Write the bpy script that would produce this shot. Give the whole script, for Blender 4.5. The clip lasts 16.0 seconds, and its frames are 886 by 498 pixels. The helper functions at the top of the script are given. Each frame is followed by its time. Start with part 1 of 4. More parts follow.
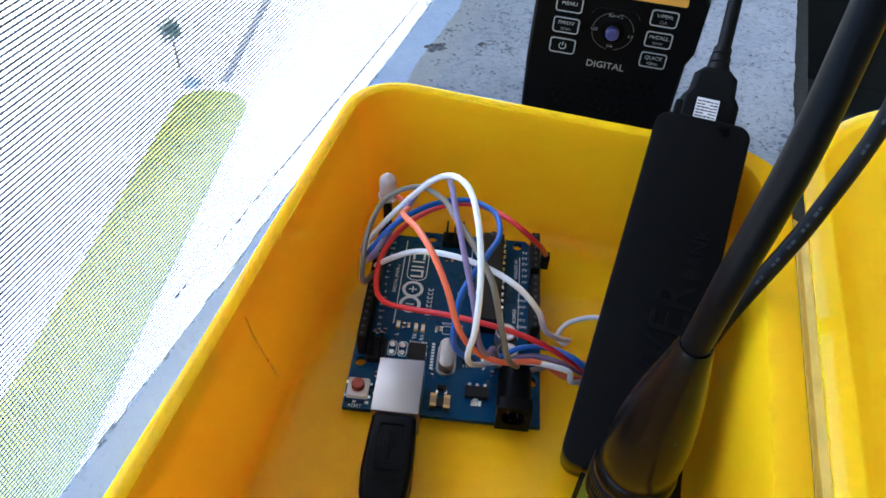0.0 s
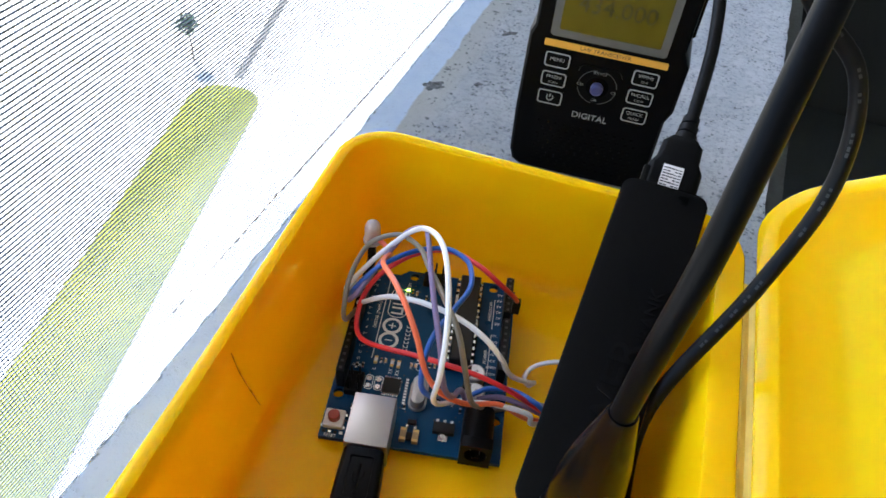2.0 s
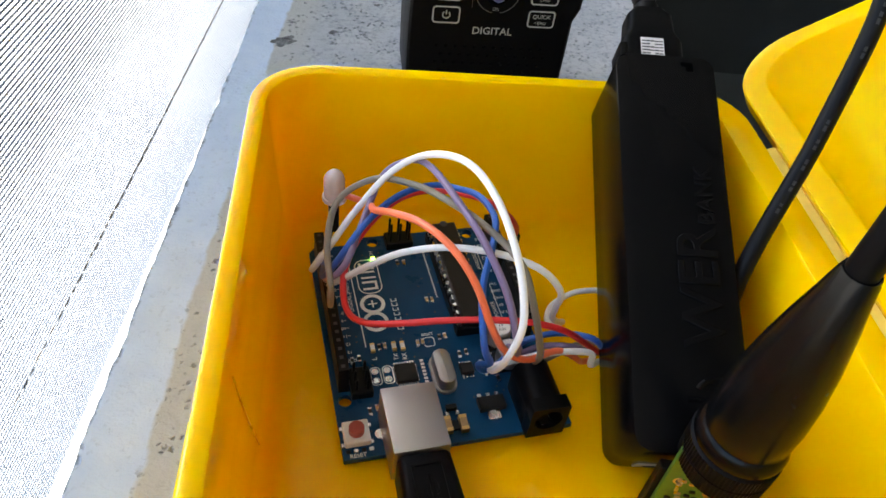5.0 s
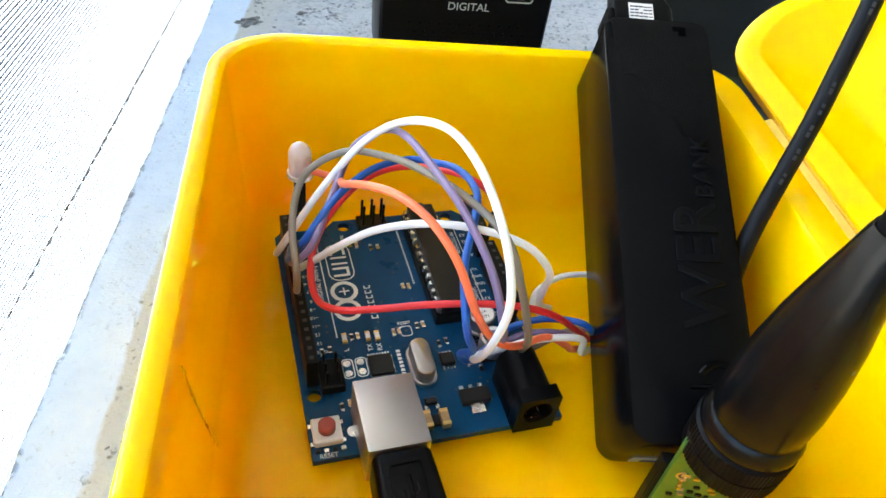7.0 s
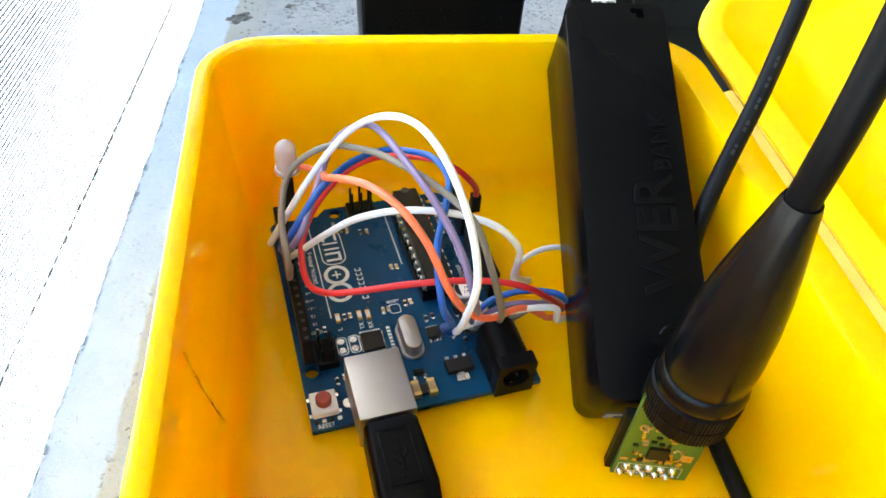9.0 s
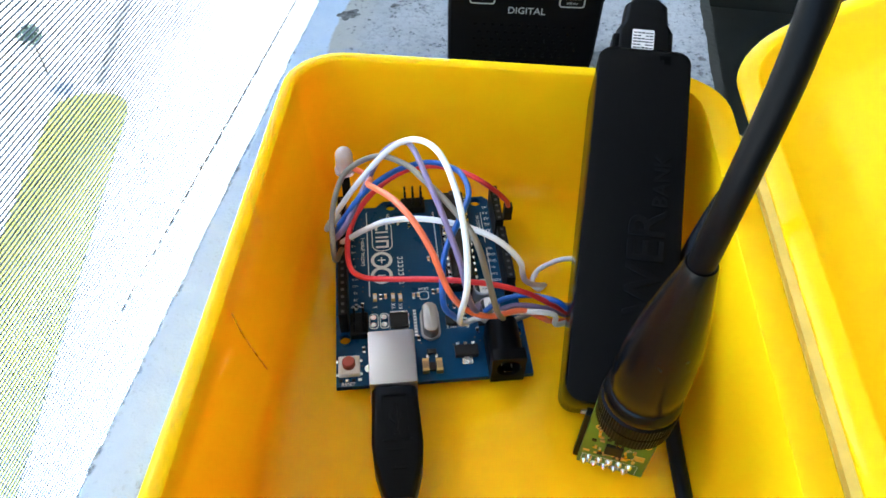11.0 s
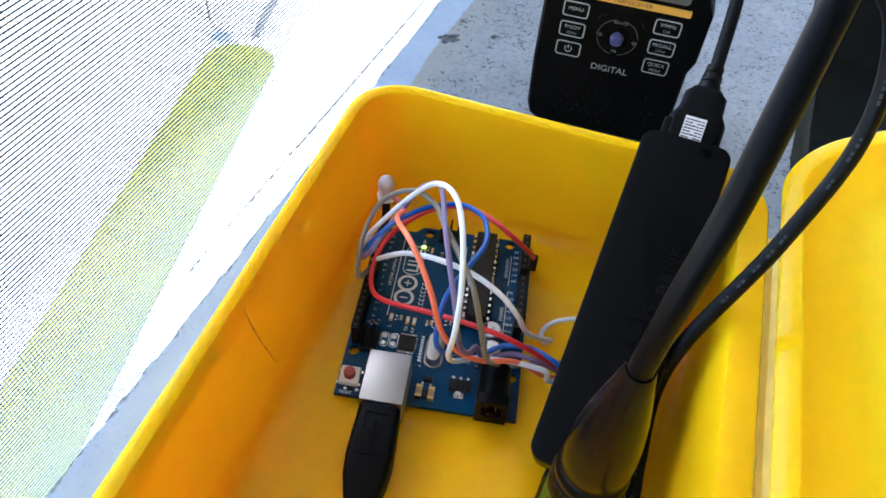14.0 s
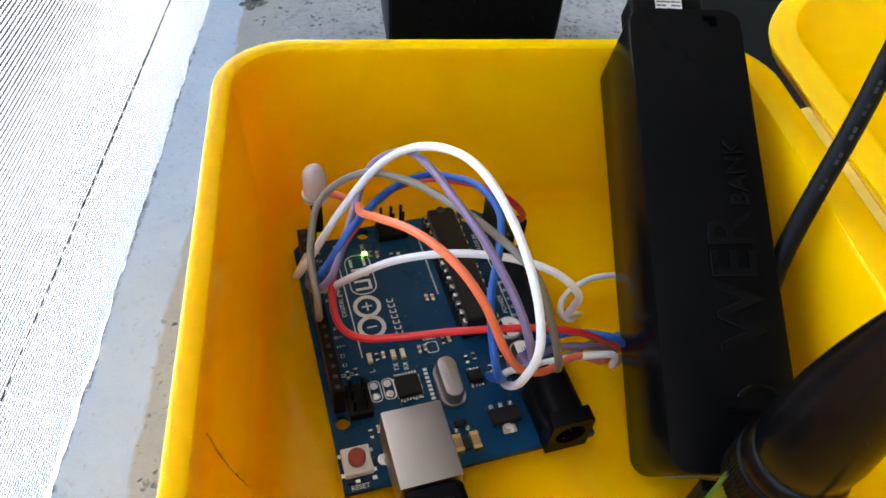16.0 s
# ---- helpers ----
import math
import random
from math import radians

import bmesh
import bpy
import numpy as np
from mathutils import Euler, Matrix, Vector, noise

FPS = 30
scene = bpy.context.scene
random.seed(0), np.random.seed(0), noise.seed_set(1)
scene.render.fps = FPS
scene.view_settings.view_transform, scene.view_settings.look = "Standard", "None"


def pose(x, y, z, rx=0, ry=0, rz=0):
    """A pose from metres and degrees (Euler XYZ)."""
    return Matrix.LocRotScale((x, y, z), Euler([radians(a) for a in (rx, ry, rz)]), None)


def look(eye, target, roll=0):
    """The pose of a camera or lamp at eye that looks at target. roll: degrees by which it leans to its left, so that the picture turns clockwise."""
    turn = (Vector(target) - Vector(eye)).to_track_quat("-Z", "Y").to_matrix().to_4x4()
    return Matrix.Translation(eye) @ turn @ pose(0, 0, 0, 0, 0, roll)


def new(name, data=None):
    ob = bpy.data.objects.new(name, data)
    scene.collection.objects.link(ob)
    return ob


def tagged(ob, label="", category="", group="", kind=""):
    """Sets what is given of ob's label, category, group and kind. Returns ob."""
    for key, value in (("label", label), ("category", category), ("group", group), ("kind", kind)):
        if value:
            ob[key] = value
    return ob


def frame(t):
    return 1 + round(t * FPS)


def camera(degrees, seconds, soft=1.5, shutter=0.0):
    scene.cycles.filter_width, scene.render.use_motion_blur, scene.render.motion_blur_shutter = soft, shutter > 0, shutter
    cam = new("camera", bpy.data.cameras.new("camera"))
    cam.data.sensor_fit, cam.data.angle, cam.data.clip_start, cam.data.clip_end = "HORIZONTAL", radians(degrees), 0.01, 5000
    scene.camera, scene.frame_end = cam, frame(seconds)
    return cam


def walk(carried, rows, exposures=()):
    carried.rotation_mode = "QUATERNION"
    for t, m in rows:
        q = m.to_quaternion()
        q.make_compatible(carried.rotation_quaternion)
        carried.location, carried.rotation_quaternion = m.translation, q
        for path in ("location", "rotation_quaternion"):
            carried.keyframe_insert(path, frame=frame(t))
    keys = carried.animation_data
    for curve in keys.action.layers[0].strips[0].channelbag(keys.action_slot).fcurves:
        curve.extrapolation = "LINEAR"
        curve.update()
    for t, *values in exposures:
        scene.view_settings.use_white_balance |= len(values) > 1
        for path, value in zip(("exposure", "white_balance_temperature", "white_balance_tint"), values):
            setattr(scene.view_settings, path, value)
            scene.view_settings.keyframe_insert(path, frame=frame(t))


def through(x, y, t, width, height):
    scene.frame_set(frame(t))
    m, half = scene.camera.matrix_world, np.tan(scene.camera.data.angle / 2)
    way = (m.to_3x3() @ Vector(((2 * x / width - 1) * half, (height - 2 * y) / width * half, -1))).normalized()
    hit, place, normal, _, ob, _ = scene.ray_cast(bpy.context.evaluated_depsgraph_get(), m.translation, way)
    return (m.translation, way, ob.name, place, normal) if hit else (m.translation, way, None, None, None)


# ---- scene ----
cam = camera(62.00, 16.0, soft=1.6)
PATH = [
    (0, (0.00293, -0.13748, 0.17829), (-0.00705, 0.06857, -0.03952), 3.55),
    (0.5, (0.01193, -0.13564, 0.1812), (-0.00607, 0.07004, -0.03645), 5.27),
    (1, (0.01655, -0.13321, 0.18683), (-0.008, 0.07202, -0.0306), 6.66),
    (1.5, (0.01483, -0.1334, 0.19006), (-0.00288, 0.07456, -0.02544), 6.88),
    (2, (0.00984, -0.13909, 0.19843), (-0.00217, 0.06839, -0.01792), 6.12),
    (2.5, (-0.00185, -0.13791, 0.18935), (0.00924, 0.07012, -0.02652), 8.08),
    (3, (-0.0131, -0.13234, 0.17941), (0.01219, 0.07824, -0.03276), 6.95),
    (3.5, (-0.02192, -0.12687, 0.16967), (0.01305, 0.0837, -0.04113), 4.88),
    (4, (-0.03073, -0.11938, 0.16109), (0.01472, 0.09078, -0.04812), 4.71),
    (4.5, (-0.03506, -0.115, 0.15318), (0.02606, 0.08967, -0.05747), 7.29),
    (4.7, (-0.04053, -0.11613, 0.15171), (0.02725, 0.08849, -0.05694), 7.58),
    (6.8, (-0.03801, -0.10955, 0.13556), (0.04422, 0.09199, -0.07088), 9.53),
    (7, (-0.03755, -0.10954, 0.13564), (0.04479, 0.09257, -0.07021), 9.29),
    (7.5, (-0.03608, -0.10968, 0.13725), (0.04841, 0.09035, -0.06975), 8.77),
    (8, (-0.03504, -0.11249, 0.14063), (0.04787, 0.08532, -0.06912), 7.77),
    (8.5, (-0.03358, -0.11546, 0.14386), (0.04525, 0.08171, -0.06806), 6.44),
    (9, (-0.03278, -0.11871, 0.14662), (0.04188, 0.07734, -0.06783), 5.28),
    (9.5, (-0.03157, -0.1204, 0.1526), (0.03374, 0.07639, -0.06421), 3.76),
    (9.7, (-0.03141, -0.12229, 0.15567), (0.0323, 0.07351, -0.06251), 3.44),
    (11.8, (0.00736, -0.14422, 0.18613), (0.00437, 0.05041, -0.04214), 2.9),
    (12, (0.01113, -0.14525, 0.18804), (0.00404, 0.04863, -0.04078), 3.53),
    (12.5, (0.01271, -0.14935, 0.19713), (-0.00232, 0.0407, -0.03451), 4.53),
    (13, (0.01918, -0.15278, 0.20317), (-0.00205, 0.03844, -0.02702), 6.06),
    (13.5, (0.02456, -0.15056, 0.20929), (-0.00182, 0.03849, -0.02215), 6.91),
    (14, (0.01082, -0.13722, 0.19521), (-0.00622, 0.05715, -0.03267), 4.57),
    (14.5, (-0.01053, -0.12079, 0.17539), (-0.00705, 0.07667, -0.05044), -0.11),
    (15, (-0.02713, -0.11, 0.15228), (0.01212, 0.08494, -0.07235), 4.92),
    (15.5, (-0.031, -0.10315, 0.14914), (0.02276, 0.08345, -0.07953), 5.25),
    (16, (-0.03446, -0.09385, 0.14358), (0.03663, 0.09281, -0.08025), 6.0),
]
EXPOSURES = [(0.0, 2.27, 5550, 8), (2.0, 2.27, 6250, 8), (4.5, 2.22, 7050, 8), (7.0, 2.97, 6600, 2), (9.5, 3.07, 6600, 2), (12.0, 2.52, 5550, 2), (13.5, 2.47, 5600, 4), (14.5, 2.42, 6150, 8), (16.0, 2.37, 6750, 8)]
walk(cam, [(t, look(eye, target, roll)) for t, eye, target, roll in PATH], EXPOSURES)

# ---- light ----
# The sill runs at a turn of -14 degrees, the box on it at -10.
SILL = pose(0, 0, 0, 0, 0, -14)
BOX = pose(0, 0, 0, 0, 0, -10)
MM = 0.001
SILL_Z = -9.0

world = bpy.data.worlds.new("sky")
scene.world = world
world.use_nodes = True
wn = world.node_tree.nodes
sky = wn.new("ShaderNodeTexSky")
sky.sky_type, sky.sun_disc = "NISHITA", False
TO_SUN = SILL.to_3x3() @ Vector((-0.62, 0.45, 1.0)).normalized()
sky.sun_elevation = math.asin(TO_SUN.z)
sky.sun_rotation = math.atan2(TO_SUN.x, TO_SUN.y)
world.node_tree.links.new(sky.outputs[0], wn["Background"].inputs[0])
wn["Background"].inputs[1].default_value = 0.15
sun = new("sun", bpy.data.lights.new("sun", "SUN"))
sun.data.energy, sun.data.angle, sun.data.color = 5.0, radians(0.5), (1.0, 0.95, 0.88)
sun.matrix_world = look(TO_SUN * 3, (0, 0, 0))


# ---- materials ----
def material(name, colour, rough=0.5, metal=0.0, vary=0.12, scale=120.0, bump=0.0, grain=900.0, second=None,
             coat=0.0, glow=0.0, shine=0.5, blotch=0.0, through=0.0, skin=0.0, spots=0.0, spot_colour=(0.03, 0.03, 0.03), spot_scale=350.0, rough_vary=0.08, by_piece=0.0):
    """Colour varied at two scales, with its own gloss variation and fine relief."""
    m = bpy.data.materials.new(name)
    m.use_nodes = True
    nt = m.node_tree
    b = nt.nodes["Principled BSDF"]
    tc = nt.nodes.new("ShaderNodeTexCoord")

    def tex(s, detail=4.0, r=0.6):
        n = nt.nodes.new("ShaderNodeTexNoise")
        n.inputs["Scale"].default_value, n.inputs["Detail"].default_value, n.inputs["Roughness"].default_value = s, detail, r
        nt.links.new(tc.outputs["Object"], n.inputs["Vector"])
        return n.outputs["Fac"]

    def ramp(fac, lo, hi, a, c):
        n = nt.nodes.new("ShaderNodeMapRange")
        n.inputs[1].default_value, n.inputs[2].default_value, n.inputs[3].default_value, n.inputs[4].default_value = lo, hi, a, c
        nt.links.new(fac, n.inputs[0])
        return n.outputs[0]

    def mix(fac, a, c):
        n = nt.nodes.new("ShaderNodeMix")
        n.data_type = "RGBA"
        nt.links.new(fac, n.inputs[0])
        for k, v in ((6, a), (7, c)):
            if isinstance(v, tuple):
                n.inputs[k].default_value = (*v, 1)
            else:
                nt.links.new(v, n.inputs[k])
        return n.outputs[2]

    dark = tuple(v * (1 - vary) for v in (second or colour))
    light = tuple(min(1, v * (1 + vary)) for v in colour)
    big, fine = tex(scale), tex(grain, 2.0)
    col = mix(ramp(big, 0.32, 0.68, 0, 1), dark, light)
    col = mix(ramp(fine, 0.2, 0.8, 0, 0.35), col, dark)
    if spots:
        v = nt.nodes.new("ShaderNodeTexVoronoi")
        v.inputs["Scale"].default_value = spot_scale
        nt.links.new(tc.outputs["Object"], v.inputs["Vector"])
        gate = nt.nodes.new("ShaderNodeMath")
        gate.operation = "MULTIPLY"
        nt.links.new(ramp(v.outputs["Distance"], 0.10, 0.24, 1, 0), gate.inputs[0])
        nt.links.new(ramp(tex(spot_scale * 0.45), 0.62 - 0.25 * spots, 0.68 - 0.25 * spots, 0, 1), gate.inputs[1])
        col = mix(gate.outputs[0], col, spot_colour)
    if blotch:
        col = mix(ramp(tex(170.0, 6.0, 0.75), 0.66 - 0.1 * blotch, 0.70 - 0.08 * blotch, 0, 0.85), col, spot_colour)
        col = mix(ramp(tex(45.0, 5.0, 0.7), 0.58, 0.75, 0, 0.55), col, tuple(v * 0.55 for v in colour))
    if by_piece:
        info = nt.nodes.new("ShaderNodeObjectInfo")
        h = nt.nodes.new("ShaderNodeHueSaturation")
        nt.links.new(ramp(info.outputs["Random"], 0, 1, 1 - by_piece, 1 + by_piece), h.inputs["Value"])
        nt.links.new(col, h.inputs["Color"])
        col = h.outputs[0]
    nt.links.new(col, b.inputs["Base Color"])
    nt.links.new(ramp(big, 0.3, 0.7, max(0.02, rough - rough_vary), min(1, rough + rough_vary)), b.inputs["Roughness"])
    b.inputs["Metallic"].default_value = metal
    b.inputs["Coat Weight"].default_value = coat
    b.inputs["Specular IOR Level"].default_value = shine
    if skin:
        b.inputs["Subsurface Weight"].default_value, b.inputs["Subsurface Scale"].default_value = skin, 0.006
        b.inputs["Subsurface Radius"].default_value = (1.0, 0.80, 0.015)
    if through:
        b.inputs["Transmission Weight"].default_value = through
    if glow:
        b.inputs["Emission Color"].default_value = (*colour, 1)
        b.inputs["Emission Strength"].default_value = glow
    if bump:
        n = nt.nodes.new("ShaderNodeBump")
        n.inputs["Strength"].default_value, n.inputs["Distance"].default_value = 1.0, bump * MM
        nt.links.new(fine, n.inputs["Height"])
        nt.links.new(n.outputs[0], b.inputs["Normal"])
    return m


YELLOW = material("yellow_plastic", (0.96, 0.52, 0.001), 0.09, vary=0.025, scale=30, bump=0.004, grain=1500, rough_vary=0.03, shine=0.14, skin=0.8)
HINGE = material("worn_yellow_hinge", (0.86, 0.68, 0.14), 0.35, vary=0.12, scale=90, grain=600)
BLACK = material("black_plastic", (0.003, 0.003, 0.0034), 0.36, vary=0.15, scale=60, bump=0.012, grain=2500, shine=0.06, rough_vary=0.04)
GLOSS = material("satin_black_case", (0.003, 0.003, 0.0034), 0.22, vary=0.08, scale=40, bump=0.003, grain=3000, shine=0.06, rough_vary=0.02)
BOOT = material("glossy_black_rubber", (0.003, 0.003, 0.0032), 0.24, vary=0.1, scale=60, bump=0.006, grain=1800, shine=0.16, rough_vary=0.05)
RUBBER = material("black_cable_rubber", (0.005, 0.005, 0.0056), 0.38, vary=0.2, scale=80, bump=0.02, grain=1500, shine=0.1)
HEADER = material("black_header_plastic", (0.004, 0.0038, 0.0038), 0.45, vary=0.2, scale=200, bump=0.02, grain=2500, shine=0.14)
PCB = material("blue_solder_mask", (0.002, 0.042, 0.108), 0.32, vary=0.14, scale=160, bump=0.015, grain=1800, shine=0.14)
GREEN = material("green_solder_mask", (0.07, 0.17, 0.02), 0.38, vary=0.2, scale=220, bump=0.02, grain=1800)
SILK = material("white_silkscreen", (0.75, 0.76, 0.76), 0.6, vary=0.08, scale=400)
STEEL = material("tinned_steel", (0.40, 0.38, 0.375), 0.40, 1.0, vary=0.04, scale=60, bump=0.006, grain=1600, rough_vary=0.03)
SOLDER = material("solder", (0.70, 0.70, 0.70), 0.25, 1.0, vary=0.12, scale=500)
GOLD = material("gold_pad", (0.72, 0.50, 0.20), 0.35, 1.0, vary=0.12, scale=500)
COPPER = material("tan_component", (0.42, 0.27, 0.12), 0.5, vary=0.2, scale=500)
BEIGE = material("beige_port_plastic", (0.55, 0.48, 0.36), 0.5, vary=0.15, scale=200)
CHIP = material("black_epoxy", (0.008, 0.0075, 0.0075), 0.5, vary=0.2, scale=200, bump=0.02, grain=2500, shine=0.25)
PALE = material("white_button_base", (0.72, 0.68, 0.66), 0.5, vary=0.08, scale=300)
BUTTON = material("red_brown_button", (0.32, 0.045, 0.03), 0.5, vary=0.1, scale=300)


def worn_sill():
    """Grey-blue concrete with irregular dark pits; a band of pale blue paint covers its outer 14 mm up to a wandering edge."""
    m = bpy.data.materials.new("painted_concrete")
    m.use_nodes = True
    nt = m.node_tree
    bs = nt.nodes["Principled BSDF"]
    tc = nt.nodes.new("ShaderNodeTexCoord").outputs["Object"]

    def node(kind, **values):
        n = nt.nodes.new(kind)
        for k, v in values.items():
            socket = n.inputs[k.replace("_", " ")]
            if isinstance(v, bpy.types.NodeSocket):
                nt.links.new(v, socket)
            else:
                socket.default_value = v
        return n

    def tex(scale, detail=5.0, rough=0.65):
        return node("ShaderNodeTexNoise", Vector=tc, Scale=scale, Detail=detail, Roughness=rough).outputs["Fac"]

    def ramp(fac, lo, hi, a=0.0, c=1.0):
        n = nt.nodes.new("ShaderNodeMapRange")
        for k, v in ((1, lo), (2, hi), (3, a), (4, c)):
            n.inputs[k].default_value = v
        nt.links.new(fac, n.inputs[0])
        return n.outputs[0]

    def maths(op, a, c):
        n = nt.nodes.new("ShaderNodeMath")
        n.operation = op
        for k, v in ((0, a), (1, c)):
            if isinstance(v, float):
                n.inputs[k].default_value = v
            else:
                nt.links.new(v, n.inputs[k])
        return n.outputs[0]

    def mix(fac, a, c):
        n = nt.nodes.new("ShaderNodeMix")
        n.data_type = "RGBA"
        nt.links.new(fac, n.inputs[0])
        for k, v in ((6, a), (7, c)):
            if isinstance(v, tuple):
                n.inputs[k].default_value = (*v, 1)
            else:
                nt.links.new(v, n.inputs[k])
        return n.outputs[2]

    def pits(scale, size, share, soft):
        warp = node("ShaderNodeTexNoise", Vector=tc, Scale=scale * 2.2, Detail=3.0).outputs["Color"]
        shift = nt.nodes.new("ShaderNodeVectorMath")
        shift.operation = "MULTIPLY_ADD"
        nt.links.new(warp, shift.inputs[0])
        shift.inputs[1].default_value = (0.9 / scale,) * 3
        nt.links.new(tc, shift.inputs[2])
        cell = node("ShaderNodeTexVoronoi", Vector=shift.outputs[0], Scale=scale)
        near = ramp(cell.outputs["Distance"], size * (1 - soft), size, 1.0, 0.0)
        picked = ramp(tex(scale * 0.21, 3.0), share, share + 0.03)
        return maths("MULTIPLY", near, picked)

    base = mix(ramp(tex(24.0), 0.35, 0.65), (0.35, 0.38, 0.42), (0.45, 0.475, 0.515))
    base = mix(ramp(tex(140.0), 0.45, 0.75, 0.0, 0.5), base, (0.52, 0.535, 0.56))
    base = mix(ramp(tex(480.0, 3.0), 0.48, 0.72, 0.0, 0.75), base, (0.22, 0.24, 0.27))
    x = node("ShaderNodeSeparateXYZ", Vector=tc).outputs["X"]
    edge = maths("ADD", x, maths("MULTIPLY", tex(16.0, 6.0, 0.7), 0.011))
    # bare warm grey strip, then the pale blue paint towards the outer edge
    base = mix(ramp(edge, -0.050, -0.043, 0.75, 0.0), base, (0.43, 0.44, 0.435))
    paint = mix(ramp(tex(60.0), 0.35, 0.7), (0.47, 0.58, 0.75), (0.56, 0.66, 0.80))
    base = mix(ramp(edge, -0.0592, -0.0580, 1.0, 0.0), base, paint)
    small, large = pits(430.0, 0.36, 0.49, 0.6), pits(150.0, 0.32, 0.56, 0.5)
    hollow = maths("MULTIPLY", maths("MAXIMUM", small, large), ramp(edge, -0.060, -0.056, 0.15, 1.0))
    rim = ramp(maths("ADD", x, maths("MULTIPLY", tex(90.0), 0.004)), -0.0765, -0.0755, 1.0, 0.0)
    hollow = maths("MAXIMUM", hollow, maths("MULTIPLY", rim, ramp(tex(320.0), 0.46, 0.56)))
    base = mix(maths("MULTIPLY", hollow, 0.65), base, (0.085, 0.09, 0.10))
    nt.links.new(base, bs.inputs["Base Color"])
    bs.inputs["Roughness"].default_value = 0.88
    bs.inputs["Specular IOR Level"].default_value = 0.25
    height = maths("SUBTRACT", maths("MULTIPLY", tex(500.0, 4.0), 0.5), hollow)
    bump = node("ShaderNodeBump", Height=height, Distance=0.0009, Strength=0.9)
    nt.links.new(bump.outputs[0], bs.inputs["Normal"])
    return m


CONCRETE = worn_sill()
SEAM = material("dark_seam", (0.07, 0.065, 0.065), 0.9, vary=0.3, scale=200)
CORD = material("dark_frayed_cord", (0.05, 0.048, 0.045), 0.9, vary=0.4, scale=300, shine=0.1)
# near-black colour that stands in for the shade inside openings
HOLE_SHADE = material("painted_hole_shade", (0.0015, 0.0015, 0.0015), 0.9, shine=0.0)
JOINT = material("dusty_joint", (0.13, 0.125, 0.12), 0.9, vary=0.3, scale=200)
NET = material("grey_screen_thread", (0.075, 0.10, 0.14), 0.7, vary=0.15, scale=300)
FLOOR = material("dark_grey_floor_paint", (0.044, 0.053, 0.055), 0.6, vary=0.3, scale=5, bump=0.6, grain=200, second=(0.045, 0.053, 0.055))
STEP = material("dark_grey_paint", (0.065, 0.075, 0.078), 0.8, vary=0.15, scale=30, bump=0.4, grain=300)
PIT = material("crumbled_concrete", (0.20, 0.21, 0.22), 0.95, vary=0.5, scale=300, bump=1.5, grain=700, second=(0.09, 0.095, 0.10), spots=0.9, spot_colour=(0.04, 0.04, 0.045), spot_scale=500)
# for the added ceiling; its tone sets the fill and reflections in the box
UNSEEN_CEILING = material("unseen_ceiling_paint", (0.33, 0.32, 0.30), 0.9, vary=0.06, scale=5, bump=0.5, grain=150)
# for the two added walls that throw light back into the box
BOUNCE_WALL = material("white_bounce_wall_paint", (0.58, 0.57, 0.54), 0.85, vary=0.05, scale=5, bump=0.5, grain=150)
DARKWALL = material("dark_grey_wall_paint", (0.030, 0.033, 0.034), 0.85, vary=0.1, scale=5, bump=0.5, grain=150)
PAVING = material("pale_pavement", (0.60, 0.58, 0.54), 0.9, vary=0.12, scale=0.9, bump=3.0, grain=12)
LAWN = material("pale_lawn_grass", (0.19, 0.205, 0.022), 0.9, vary=0.15, scale=1.4, bump=5.0, grain=30, second=(0.15, 0.17, 0.016))
LEAF = material("dark_leaves", (0.06, 0.10, 0.07), 0.8, vary=0.4, scale=6)
BARK = material("bark", (0.12, 0.09, 0.06), 0.9, vary=0.3, scale=20)


# ---- mesh tools, all in millimetres ----
def part(name, bm, mat, parent=None, label="", smooth=35, kind="", category=""):
    me = bpy.data.meshes.new(name)
    bmesh.ops.recalc_face_normals(bm, faces=bm.faces[:])
    bmesh.ops.scale(bm, vec=(MM, MM, MM), verts=bm.verts[:])
    bm.to_mesh(me)
    bm.free()
    if smooth:
        for p in me.polygons:
            p.use_smooth = True
        me.set_sharp_from_angle(angle=radians(smooth))
    me.materials.append(mat)
    ob = new(name, me)
    if parent:
        ob.parent = parent
    return tagged(ob, label, category, "", kind)


def thing(name, label, category, m=None, group=""):
    ob = new(name)
    ob.empty_display_size = 0.005
    ob.matrix_world = m or Matrix()
    return tagged(ob, label, category, group)


def add_box(bm, x0, x1, y0, y1, z0, z1, bevel=0.0, seg=2, m=None):
    made = bmesh.ops.create_cube(bm, size=1)["verts"]
    for v in made:
        v.co = Vector(((x0 + x1) / 2 + v.co.x * (x1 - x0), (y0 + y1) / 2 + v.co.y * (y1 - y0), (z0 + z1) / 2 + v.co.z * (z1 - z0)))
    if bevel:
        edges = list({e for v in made for e in v.link_edges})
        made = bmesh.ops.bevel(bm, geom=edges, offset=bevel, segments=seg, profile=0.5, affect="EDGES")["verts"]
    if m:
        bmesh.ops.transform(bm, matrix=m, verts=list(made))
    return bm


def box(*a, **k):
    return add_box(bmesh.new(), *a, **k)


def add_loft(bm, loops, cap0=True, cap1=True, closed=True):
    rows = [[bm.verts.new(p) for p in loop] for loop in loops]
    n = len(rows[0])
    for a, b in zip(rows, rows[1:]):
        for i in range(n if closed else n - 1):
            bm.faces.new((a[i], a[(i + 1) % n], b[(i + 1) % n], b[i]))
    if cap0:
        bm.faces.new(rows[0][::-1])
    if cap1:
        bm.faces.new(rows[-1])
    return bm


